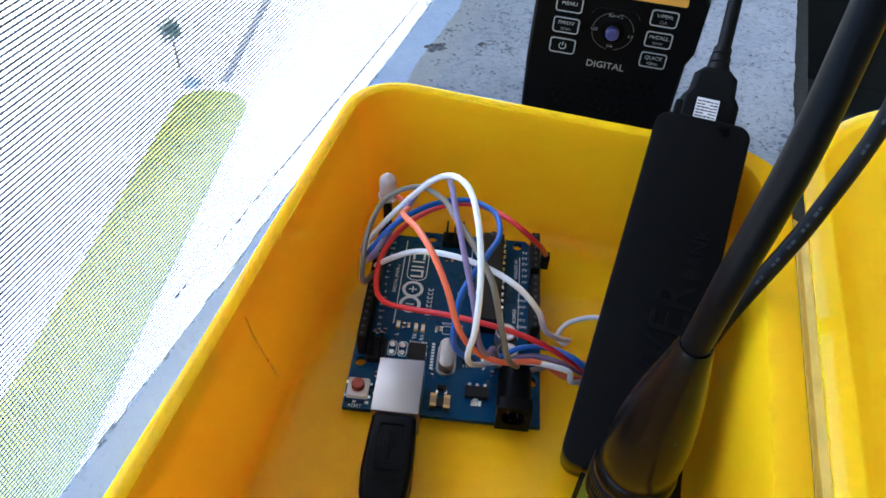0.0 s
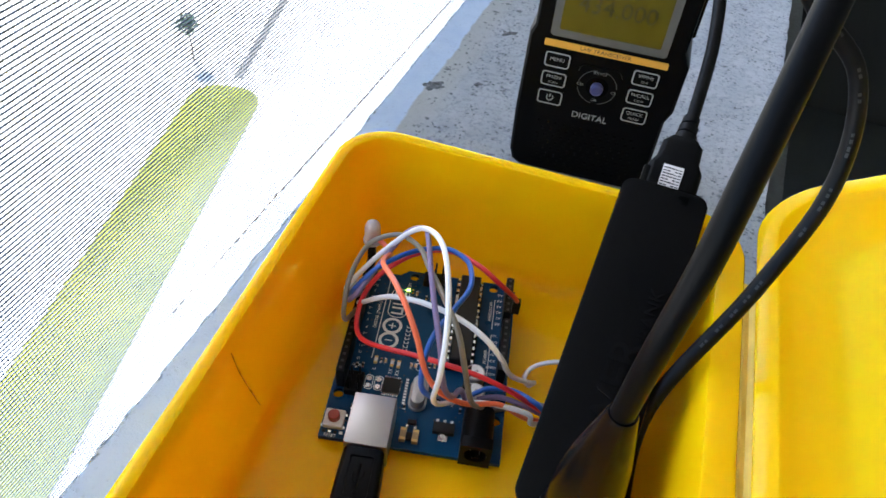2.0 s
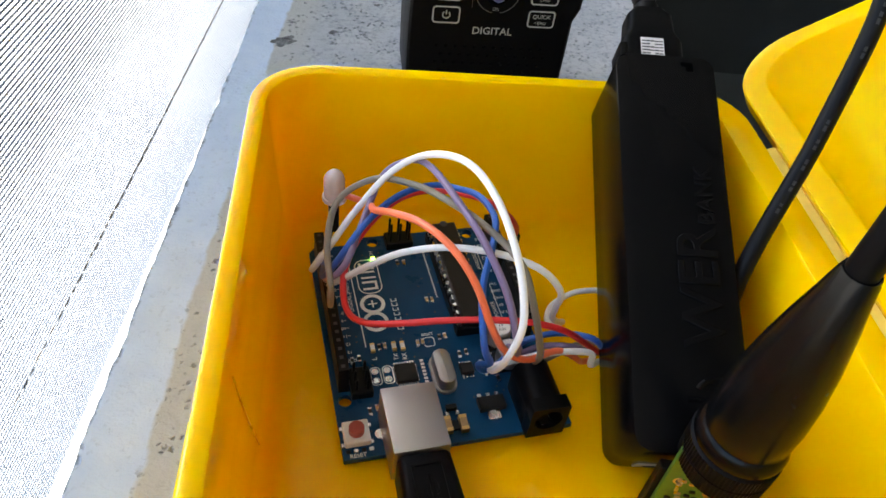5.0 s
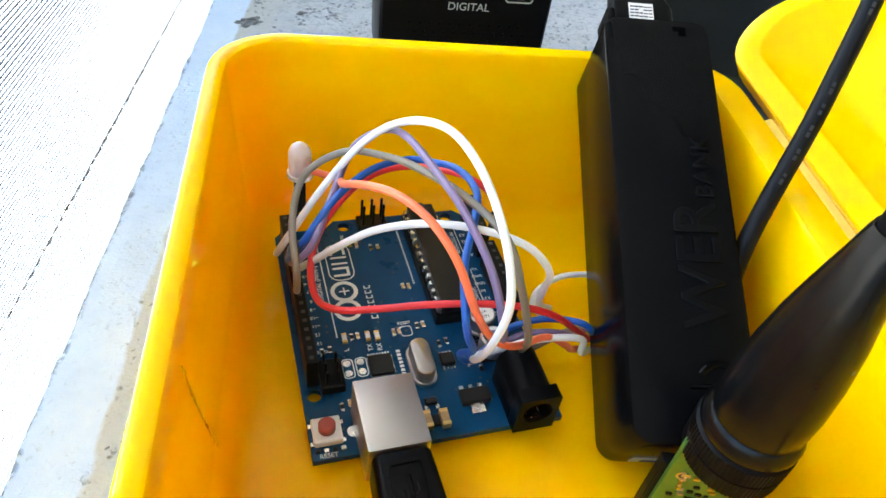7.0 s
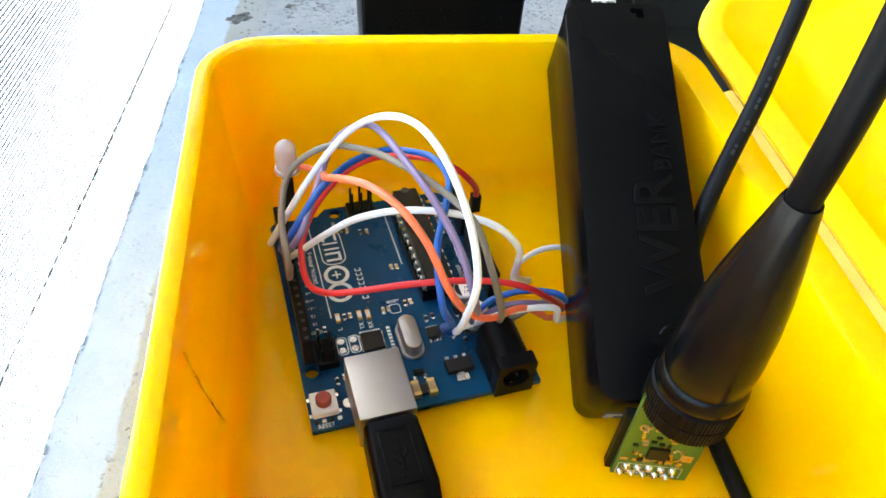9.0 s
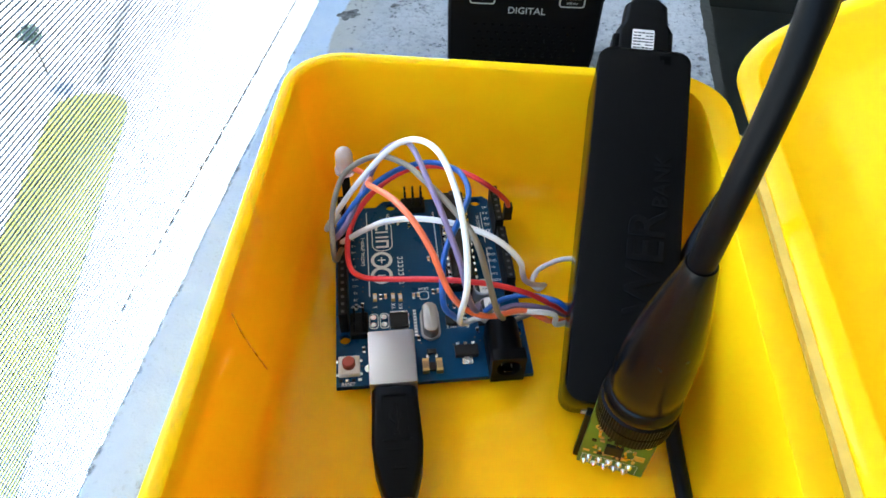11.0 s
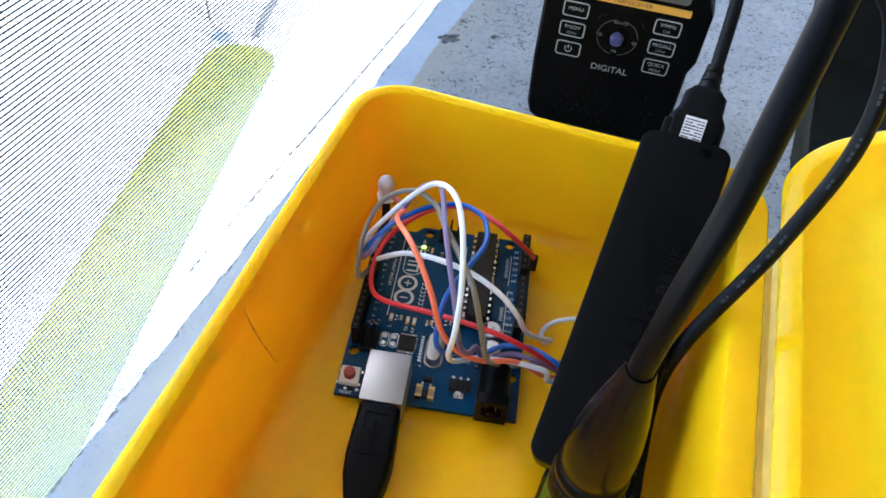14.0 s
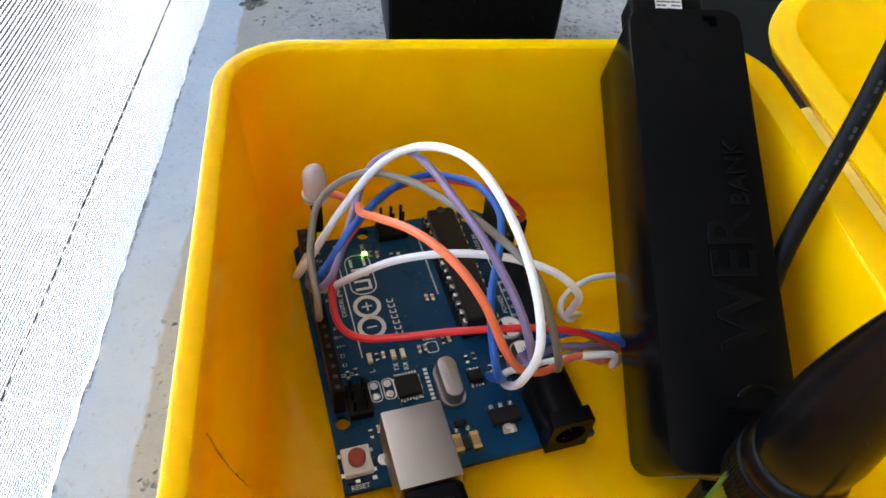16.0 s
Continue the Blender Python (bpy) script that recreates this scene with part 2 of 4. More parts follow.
def rounded(x0, x1, y0, y1, r, z, seg=7):
    out = []
    for cx, cy, a in ((x1 - r, y1 - r, 0), (x0 + r, y1 - r, 90), (x0 + r, y0 + r, 180), (x1 - r, y0 + r, 270)):
        for k in range(seg + 1):
            t = radians(a + 90 * k / seg)
            out.append(Vector((cx + r * math.cos(t), cy + r * math.sin(t), z)))
    return out


def spline(pts, steps=8):
    pts = [Vector(p) for p in pts]
    ext = [2 * pts[0] - pts[1]] + pts + [2 * pts[-1] - pts[-2]]
    out = []
    for i in range(1, len(ext) - 2):
        a, b, c, d = ext[i - 1:i + 3]
        for k in range(steps):
            t = k / steps
            out.append(0.5 * (2 * b + (c - a) * t + (2 * a - 5 * b + 4 * c - d) * t * t + (3 * b - a - 3 * c + d) * t ** 3))
    return out + [pts[-1]]


def add_tube(bm, pts, r, n=10, caps=True):
    """A round sweep; r is a number or one radius a point."""
    pts = [Vector(p) for p in pts]
    rs = r if isinstance(r, (list, tuple)) else [r] * len(pts)
    up = Vector((0.31, 0.17, 0.93))
    loops = []
    for i, p in enumerate(pts):
        d = (pts[min(i + 1, len(pts) - 1)] - pts[max(i - 1, 0)]).normalized()
        up = (up - d * up.dot(d))
        up = up.normalized() if up.length > 1e-4 else d.orthogonal().normalized()
        side = d.cross(up)
        loops.append([p + rs[i] * (math.cos(2 * math.pi * k / n) * up + math.sin(2 * math.pi * k / n) * side) for k in range(n)])
    return add_loft(bm, loops, caps, caps)


def tube(pts, r, n=10, caps=True):
    return add_tube(bmesh.new(), pts, r, n, caps)


def disc(c, r, h, n=20, axis="z"):
    d = {"x": Vector((h, 0, 0)), "y": Vector((0, h, 0)), "z": Vector((0, 0, h))}[axis]
    return tube([Vector(c), Vector(c) + d], r, n)


def words(text, size, m, mat, parent, name="lettering", depth=0.03, align="CENTER", spread=1.0, bevel=0.0):
    """Raised lettering in the built-in font, size in millimetres, on the plane of m."""
    cu = bpy.data.curves.new("text", "FONT")
    cu.body, cu.size, cu.extrude, cu.align_x, cu.align_y = text, size, depth, align, "CENTER"
    cu.space_character = spread
    cu.bevel_depth, cu.bevel_resolution = bevel, 1
    cu.resolution_u = 3
    tmp = bpy.data.objects.new("text", cu)
    scene.collection.objects.link(tmp)
    me = bpy.data.meshes.new_from_object(tmp.evaluated_get(bpy.context.evaluated_depsgraph_get()))
    bpy.data.objects.remove(tmp)
    bpy.data.curves.remove(cu)
    me.transform(Matrix.Diagonal((MM, MM, MM, 1)) @ m)
    me.materials.clear()
    me.materials.append(mat)
    ob = new(name, me)
    ob.parent = parent
    return ob


# ---- the place ----
def structure(name, bm, mat, label, category, m=None, smooth=0):
    ob = part(name, bm, mat, None, label, smooth, "structure", category)
    if m:
        ob.matrix_world = m
    return ob


# the parapet with its sill top; its upper face and outer edge are uneven
def rough_slab(x0, x1, y0, y1, z0, z1, nx, ny, wobble, edge):
    bm = bmesh.new()
    top = [[None] * (ny + 1) for _ in range(nx + 1)]
    for i in range(nx + 1):
        for j in range(ny + 1):
            x, y = x0 + (x1 - x0) * i / nx, y0 + (y1 - y0) * j / ny
            h = wobble * noise.noise((x / 23, y / 23, 3.1)) + 0.5 * wobble * noise.noise((x / 6, y / 6, 9.4))
            sx = 0
            if i in (0, nx):
                sx = edge * (noise.noise((y / 9, 1.7, i)) + 0.6 * noise.noise((y / 3, 5.2, i)))
                h -= 0.6 * edge * (0.5 + noise.noise((y / 7, 8.8, i)))
            top[i][j] = bm.verts.new((x + sx, y, z1 + h))
    low = [[bm.verts.new((x0 + (x1 - x0) * i / nx, y0 + (y1 - y0) * j / ny, z0)) for j in (0, ny)] for i in (0, nx)]
    for i in range(nx):
        for j in range(ny):
            bm.faces.new((top[i][j], top[i + 1][j], top[i + 1][j + 1], top[i][j + 1]))
    bm.faces.new([top[0][j] for j in range(ny + 1)] + [low[0][1], low[0][0]])
    bm.faces.new([top[nx][j] for j in range(ny, -1, -1)] + [low[1][0], low[1][1]])
    bm.faces.new([top[i][0] for i in range(nx, -1, -1)] + [low[0][0], low[1][0]])
    bm.faces.new([top[i][ny] for i in range(nx + 1)] + [low[1][1], low[0][1]])
    bm.faces.new((low[0][0], low[0][1], low[1][1], low[1][0]))
    return bm


structure("sill", rough_slab(-78.6, 101, -330, 620, -900, SILL_Z - 0.3, 90, 480, 0.5, 0.8), CONCRETE,
          "grey-blue painted concrete window sill with a pale blue band along its outer edge, pitted and worn", "window sill", SILL, 40)


def stain(x, y, r, sx):
    bm = bmesh.new()
    mid = bm.verts.new((x, y, SILL_Z + 0.25))
    rim = []
    for k in range(40):
        a = 2 * math.pi * k / 40
        q = r * (0.65 + 0.75 * noise.noise((math.cos(a) * 1.7 + x, math.sin(a) * 1.7 + y, 4.4)))
        rim.append(bm.verts.new((x + q * sx * math.cos(a), y + q * math.sin(a), SILL_Z - 0.35)))
    for k in range(40):
        bm.faces.new((mid, rim[k], rim[(k + 1) % 40]))
    return bm


for x, y, r, sx in ((-23, 170, 6.5, 1.5), (0, 176, 4.0, 1.3), (-16, 186, 3.0, 1.6), (24, 200, 3.5, 1.2), (93, 120, 4.0, 1.0), (86, 150, 3.0, 1.4), (96, 84, 3.4, 1.1), (12, 230, 4.5, 1.5)):
    structure("stain", stain(x, y, r * 0.8, sx), PIT, "dark crumbled pit in the concrete sill", "stain")
structure("sill_step", rough_slab(101.5, 113, -330, 620, -900, -26, 4, 60, 0.3, 0.4), STEP,
          "smooth grey step along the inner edge of the sill", "step", SILL, 40)
structure("floor", box(105, 2200, -1600, 1800, -960, -900), FLOOR, "dark grey painted floor with pale stains", "floor", SILL)
# unseen slab, added so that its overhang blocks the sun from the sill
structure("ceiling", box(-950, 2200, -1600, 1800, 1300, 1400), UNSEEN_CEILING, "plain unseen ceiling added to keep the sun off the sill and box", "ceiling", SILL)
# east and south walls are added reflectors that fill the box with bounced light
structure("wall_east", box(2200, 2260, -1600, 1800, -960, 1300), BOUNCE_WALL, "plain white wall added to bounce light onto the box", "wall", SILL)
structure("wall_south", box(-60, 2260, -1660, -1600, -960, 1300), BOUNCE_WALL, "plain white wall added to bounce light onto the box", "wall", SILL)
# added wall, kept dark so that the black plastics mirror little light
structure("wall_north", box(-150, 2260, 1800, 1860, -960, 1300), DARKWALL, "dark grey wall added to close the room and keep reflections dim", "wall", SILL)
structure("parapet_north", box(-78, 101, 621, 1800, -900, SILL_Z - 0.6), CONCRETE, "grey concrete parapet", "parapet", SILL)
structure("parapet_south", box(-78, 101, -1600, -331, -900, SILL_Z - 0.6), CONCRETE, "grey concrete parapet", "parapet", SILL)


# insect screen: it stands outside the sill, with a dark seam along its lower part
def screen_at(y, k):
    """A point of the upright screen: k runs from its foot to its top."""
    return Vector((-135 + 0.018 * y, y, -130 + 243 * k))


def add_thread(bm, p, q, w):
    """A thread of square section from p to q."""
    d = (q - p).normalized()
    u = d.cross(Vector((0.6, 0.1, 0.8))).normalized() * w
    v = d.cross(u).normalized() * w
    add_loft(bm, [[c + u, c + v, c - u, c - v] for c in (p, q)])


def screen_threads():
    bm = bmesh.new()
    y0, y1, pitch = -160.0, 620.0, 1.8
    n = int(243 / pitch)
    for i in range(n + 1):
        add_thread(bm, screen_at(y0, i / n), screen_at(y1, i / n), 0.35)
    for j in range(int((y1 - y0) / pitch) + 1):
        y = y0 + pitch * j
        out = Vector((-0.4, 0, 0))
        add_thread(bm, screen_at(y, 0) + out, screen_at(y, 1) + out, 0.14)
    return bm


def seam_stitches():
    """A frayed dark seam: broken pieces of uneven length and thickness, thinner towards its near end."""
    bm = bmesh.new()
    y = 20.0
    while y < 618:
        full = min(1.0, 0.25 + (y - 20) / 160)
        n = random.uniform(1.5, 4) + 7 * full * random.random()
        r = random.uniform(0.14, 0.28) + 0.26 * full
        pts = []
        for k in range(4):
            q = y + n * k / 3
            pts.append(screen_at(q, 0.2181) + Vector((0.8, 0, 0.7 * noise.noise((q / 5, 4.2, 1.5)))))
        add_tube(bm, pts, [r * 0.5, r * random.uniform(0.8, 1.2), r, r * 0.4], 6)
        y += n + random.choice((0.0, 0.1, 0.4, 1.2)) + (1 - full) * random.uniform(0.5, 3)
    return bm


screen = thing("insect_screen", "fine grey woven insect screen standing outside the sill", "screen", SILL)
part("mesh", screen_threads(), NET, screen, smooth=0, kind="stuff")
part("seam", seam_stitches(), CORD, screen, "dark frayed seam", kind="stuff")
part("top_rail", box(-142, -124, -160, 620, 113.5, 121, bevel=1), NET, screen, "thin grey rail")

# outside, far below
GROUND = -9000.0
structure("ground", box(-400000, 400000, -400000, 400000, GROUND - 500, GROUND), PAVING, "pale sunlit pavement far below", "ground")


def lawn():
    bm = bmesh.new()
    loop = rounded(-6250, -4800, -30000, 12450, 560, GROUND + 20, 8)
    add_loft(bm, [[p - Vector((0, 0, 60)) for p in loop], loop])
    for _ in range(2500):
        x, y = random.uniform(-6320, -4730), random.uniform(1500, 12500)
        if y > 12000 and (x < -5800 or x > -5250):
            continue
        h, a = random.uniform(6, 16), random.uniform(0, 6.28)
        d = Vector((math.cos(a), math.sin(a), 0)) * 22
        p = Vector((x, y, GROUND + 18))
        tip = p + Vector((random.uniform(-30, 30), random.uniform(-30, 30), h))
        bm.faces.new([bm.verts.new(q) for q in (p - d, p + d, tip)])
    return bm


ob = part("lawn", lawn(), LAWN, None, "long strip of green lawn with a rounded end", 0, "stuff", "lawn")
structure("drain", box(-5600, -5420, 12800, 20500, GROUND - 40, GROUND + 12), JOINT, "dark drain channel in the pavement", "drain")


def tree(at, height, radius):
    t = thing("small_tree", "small dark green tree on a thin trunk beside the lawn", "tree", Matrix.Translation(Vector(at) * MM))
    part("trunk", tube([(0, 0, -20), (10, 5, height * 0.5), (0, 0, height * 0.9)], [28, 22, 12], 8), BARK, t)
    bm = bmesh.new()
    for _ in range(700):
        d = Vector((random.gauss(0, 1), random.gauss(0, 1), random.gauss(0, 1))).normalized()
        p = Vector((0, 0, height)) + d * radius * random.uniform(0.35, 1.0) * (0.8 + 0.3 * noise.noise(d * 2))
        u = d.orthogonal().normalized() * random.uniform(20, 42)
        w = d.cross(u).normalized() * random.uniform(15, 30)
        bm.faces.new([bm.verts.new(q) for q in (p - u, p + w, p + u, p - w)])
    part("crown", bm, LEAF, t, smooth=0)


tree((-6620, 13200, GROUND), 900, 330)


# ---- yellow storage box ----
storage = thing("storage_box", "open yellow plastic box with its hinged lid folded back", "box", BOX)


def tub():
    def ring(inset, r, z, right=0.0):
        return rounded(-44 + inset, 85 - inset - right, -123 + inset, 54 - inset, r, z, 9)
    loops = [ring(6.5, 12, SILL_Z), ring(5.5, 13, SILL_Z + 1.2), ring(2.4, 16, 38), ring(0.4, 17.5, 38.3), ring(0, 18, 39), ring(0, 18, 45.0),
             ring(0.5, 17.5, 45.8), ring(1.2, 17, 46), ring(3.4, 15, 46, 3.4), ring(4.0, 14.5, 45.6, 4.0), ring(4.3, 14.2, 44.8, 4.2),
             ring(5.2, 14, 30, 4.8), ring(6.4, 13, 11, 5.6), ring(7.0, 12.6, 6, 6), ring(8.4, 11.5, 2.6, 6), ring(10.5, 10, 0.7, 6), ring(13.5, 8, 0, 6)]
    # the long side by the window is not quite square to the others
    for loop in loops:
        for p in loop:
            p.x -= 0.033 * max(p.y + 20, 0) * (85 - p.x) / 129
    return add_loft(bmesh.new(), loops)


part("tub", tub(), YELLOW, storage)
for v0, v1, w in ((-54, -23, 0.5), (-108, -54, 1.0)):
    part("rim_tab", box(-44 - w, -43, v0, v1, 39.5, 44.5, bevel=0.4), YELLOW, storage)
part("hinge_strip", add_loft(bmesh.new(), [[Vector((x, v, z)) for x, z in ((84.6, 43.0), (86, 43.6), (87.4, 42.8), (88.8, 43.4), (91.8, 43.6), (91.8, 41.5), (84.6, 41.5))] for v in (-105, -60, 0, 29)]),
     HINGE, storage, "worn pale flexible hinge", 20)
MARK = material("orange_brown_scratch", (0.90, 0.37, 0.001), 0.3, vary=0.1, scale=400, skin=0.8)
part("scratch_mark", add_loft(bmesh.new(), [[Vector((u + e, v + d, z)) for d, e in ((-w, -0.3), (-w, 0.06), (w, 0.06), (w, -0.3))] for u, v, z, w in ((-39.5, -43.6, 42, 0.05), (-39.05, -42.9, 34, 0.16), (-38.55, -41.6, 26, 0.2), (-37.98, -39.8, 17, 0.15), (-37.6, -38.6, 11, 0.05))]),
     MARK, storage, "thin brown scratch", 0)

# the lid leans back at 33 degrees; its rim faces up and to the window
LID = pose(94.5 * MM, 0, 50.5 * MM, 0, -33, 0)


def lid_pan():
    def ring(i, r, z):
        return rounded(-8 + i, 124 - i, -126 + i, 67.5 - i, r - 1, z, 9)
    loops = [ring(9, 12, -13), ring(7.5, 13, -12.5), ring(6, 15, -6), ring(0.3, 20, -5.5), ring(0, 20.3, -5), ring(0, 20.3, -0.6), ring(0.4, 20, -0.1), ring(0.9, 19.6, 0), ring(5.6, 16, 0),
             ring(6.2, 15.6, -0.3), ring(6.6, 15.4, -1.0), ring(9.5, 14, -4.0), ring(18.0, 11.5, -9.9), ring(20.0, 10.5, -10.8), ring(22.0, 9.5, -11)]
    return add_loft(bmesh.new(), loops)


lid = part("lid", lid_pan(), YELLOW, storage, "shallow lid leaning back on its hinge")
lid.matrix_local = LID

# ---- microcontroller board ----
PZ = 4.0  # upper face of the board


def b(x, y):
    """Place on the board: x from the port edge, y from the power-pin edge."""
    return 26.67 - y, x - 34.29


board = thing("microcontroller_board", "blue microcontroller board with jumper wires lying in the yellow box", "circuit board", Matrix())


def plate(name, outer, holes, z0, z1, mat, parent, label=""):
    """A flat plate between z0 and z1 with an outline and round holes through it: (x, y, radius)."""
    cu = bpy.data.curves.new("plate", "CURVE")
    cu.dimensions, cu.fill_mode, cu.extrude = "2D", "BOTH", (z1 - z0) / 2
    loops = [outer] + [[(x + r * math.cos(2 * math.pi * k / 24), y + r * math.sin(2 * math.pi * k / 24)) for k in range(24)] for x, y, r in holes]
    for loop in loops:
        sp = cu.splines.new("POLY")
        sp.points.add(len(loop) - 1)
        for p, (x, y) in zip(sp.points, loop):
            p.co = (x, y, 0, 1)
        sp.use_cyclic_u = True
    tmp = bpy.data.objects.new("plate", cu)
    scene.collection.objects.link(tmp)
    me = bpy.data.meshes.new_from_object(tmp.evaluated_get(bpy.context.evaluated_depsgraph_get()))
    bpy.data.objects.remove(tmp)
    bpy.data.curves.remove(cu)
    me.transform(Matrix.Diagonal((MM, MM, MM, 1)) @ Matrix.Translation((0, 0, (z0 + z1) / 2)))
    me.materials.clear()
    me.materials.append(mat)
    ob = new(name, me)
    ob.parent = parent
    return tagged(ob, label)


BOARD_EDGE = ((0, 0), (0, 53.34), (64.5, 53.34), (66.04, 51.8), (66.04, 40.4), (68.58, 37.85), (68.58, 5.1), (66.04, 2.54), (66.04, 0))
HOLES = [(*b(hx, hy), 1.6) for hx, hy in ((13.97, 2.54), (15.24, 50.8), (66.04, 7.62), (66.04, 35.56))]
plate("pcb", [b(*p) for p in BOARD_EDGE], HOLES, PZ - 1.6, PZ, PCB, board, "blue printed circuit board")


def on_board(name, x0, x1, y0, y1, h, mat, bevel=0.3, z=0.0, label=""):
    (ax, ay), (bx, by) = b(x0, y1), b(x1, y0)
    return part(name, box(ax, bx, ay, by, PZ + z, PZ + h, bevel=bevel), mat, board, label)


usb = on_board("usb_port", -6.4, 9.8, 32.0, 44.2, 10.9, STEEL, 0.35, label="square tinned steel usb socket")
jack = on_board("power_jack", 1.5, 12.4, 3.2, 12.2, 7.0, BLACK, 0.5, label="black barrel power socket")
x, y = b(0, 7.7)
part("barrel", tube([(x, b(1.5, 0)[1], PZ + 6.4), (x, b(12.2, 0)[1], PZ + 6.4)], 4.5, 24), BLACK, jack)
mouth = plate("front_face", [(-4.5, -5.35), (4.5, -5.35), (4.5, 4.9), (4.1, 5.35), (-4.1, 5.35), (-4.5, 4.9)], [(0, 0.65, 3.3)], 0, 3.3, BLACK, jack)
mouth.matrix_local = Matrix.Translation(Vector((x, b(-1.9, 0)[1] + 3.3, PZ + 5.55)) * MM) @ Matrix.Rotation(radians(90), 4, "X")
# shade deep in the socket, painted as a near-black disc
part("socket_hole", tube([(x, b(1.3, 0)[1], PZ + 6.2), (x, b(1.4, 0)[1], PZ + 6.2)], 3.6, 24), HOLE_SHADE, jack, "near-black disc for the shade inside the round opening")
part("contact", add_loft(bmesh.new(), [[Vector((x + dx, yy, PZ + z)) for dx, z in ((-1.4, 3.5), (1.4, 3.5), (1.4, 3.9), (-1.4, 3.9))] for yy in (b(-1.2, 0)[1], b(1.2, 0)[1])]), SOLDER, jack, "bright metal contact")


def put(x, y, z, rz=0.0, rx=0.0, ry=0.0):
    """A pose in millimetres, for lettering."""
    return Matrix.LocRotScale((x, y, z), Euler((radians(rx), radians(ry), radians(rz))), None)


def chip_legs(bm, x0, x1, y, n, w=0.35, out=0.9, z=None):
    z = PZ if z is None else z
    for k in range(n):
        cx = x0 + (x1 - x0) * (k + 0.5) / n
        add_box(bm, cx - w / 2, cx + w / 2, min(y, y + out), max(y, y + out), z + 0.05, z + 0.35)


# sockets along both edges
def pin_header(x, y0, pins):
    n = pins
    y1 = y0 + 2.54 * n
    h = part("pin_header", box(x - 1.25, x + 1.25, y0, y1, PZ, PZ + 8.5, bevel=0.15, seg=1), HEADER, board, "black female pin header")
    bm = bmesh.new()
    for k in range(n):
        cy = y0 + 2.54 * (k + 0.5)
        add_box(bm, x - 0.45, x + 0.45, cy - 0.45, cy + 0.45, PZ + 8.45, PZ + 8.53)
    part("pin_holes", bm, SEAM, h, smooth=0)


for x, bx, n in ((-24.13, 17.5, 10), (-24.13, 43.2, 8), (24.13, 26.7, 8), (24.13, 49.5, 6)):
    pin_header(x, bx - 34.29, n)

# the long socketed chip
(cx, cy0) = (10.9, -4.6)
chip = part("long_chip", box(cx - 3.4, cx + 3.4, cy0, cy0 + 35.3, PZ + 3.2, PZ + 6.6, bevel=0.4, seg=1), CHIP, board, "black socketed chip with two rows of pins")
part("socket", box(cx - 4.6, cx + 4.6, cy0 - 0.4, cy0 + 35.7, PZ, PZ + 3.0, bevel=0.2, seg=1), HEADER, chip)
for side in (-1, 1):
    for k in range(14):
        y = cy0 + 1.1 + 2.54 * k
        part("pin", box(cx + side * 3.3, cx + side * 4.2, y - 0.55, y + 0.55, PZ + 2.9, PZ + 5.0, bevel=0.1, seg=1), SOLDER, chip)
part("notch", disc((cx, cy0 + 34.6, PZ + 6.55), 1.1, 0.1, 16), SEAM, chip)

# crystal can
can = part("crystal_can", add_loft(bmesh.new(), [[Vector((p.x, p.y, z)) for p in rounded(-2.2 + i, 2.2 - i, -21 + i, -10.6 - i, 2.15 - i * 0.9, 0, 8)] for z, i in ((PZ + 0.7, 0), (PZ + 3.4, 0), (PZ + 3.9, 0.25), (PZ + 4.1, 0.7))]), STEEL, board, "oval metal crystal can")
part("base_rim", add_loft(bmesh.new(), [[Vector((p.x, p.y, z)) for p in rounded(-2.75, 2.75, -21.5, -10.1, 2.7, 0, 8)] for z in (PZ, PZ + 0.7)]), STEEL, can)


def small_chip(name, x, y, w, d, h, nx=0, ny=0):
    c = part(name, box(x - w / 2, x + w / 2, y - d / 2, y + d / 2, PZ + 0.1, PZ + h, bevel=0.12, seg=1), CHIP, board)
    bm = bmesh.new()
    if nx:
        chip_legs(bm, x - w / 2, x + w / 2, y - d / 2, nx, out=-0.9)
        chip_legs(bm, x - w / 2, x + w / 2, y + d / 2, nx, out=0.9)
    if ny:
        for side in (-1, 1):
            for k in range(ny):
                cy = y - d / 2 + d * (k + 0.5) / ny
                add_box(bm, x + side * w / 2 - 0.3, x + side * w / 2 + 0.3, cy - 0.12, cy + 0.12, PZ + 0.05, PZ + 0.25)
    if nx or ny:
        part("pin_row", bm, SOLDER, c, smooth=0)
    return c


small_chip("usb_chip", -8.7, -14.1, 5.2, 5.2, 1.0, 8, 8)
small_chip("amplifier_chip", 6.1, -15.4, 3.2, 3.0, 1.3, 4)
reg = small_chip("regulator", 9.2, -26.2, 6.4, 3.5, 1.7)
bm = bmesh.new()
chip_legs(bm, 6.0, 12.4, -24.45, 3, 0.9, 1.6)
part("pin_row", bm, SOLDER, reg, smooth=0)
part("tab", box(7.7, 10.7, -30.2, -27.9, PZ + 0.05, PZ + 0.7, bevel=0.1, seg=1), SOLDER, reg, "wide tinned tab")
small_chip("transistor", -0.4, -25.5, 2.6, 1.4, 1.1)
for dx in (-1.2, 1.2):
    part("solder_pad", box(-0.4 + dx - 0.4, -0.4 + dx + 0.4, -27.2, -26.2, PZ + 0.02, PZ + 0.3, bevel=0.05, seg=1), SOLDER, board)


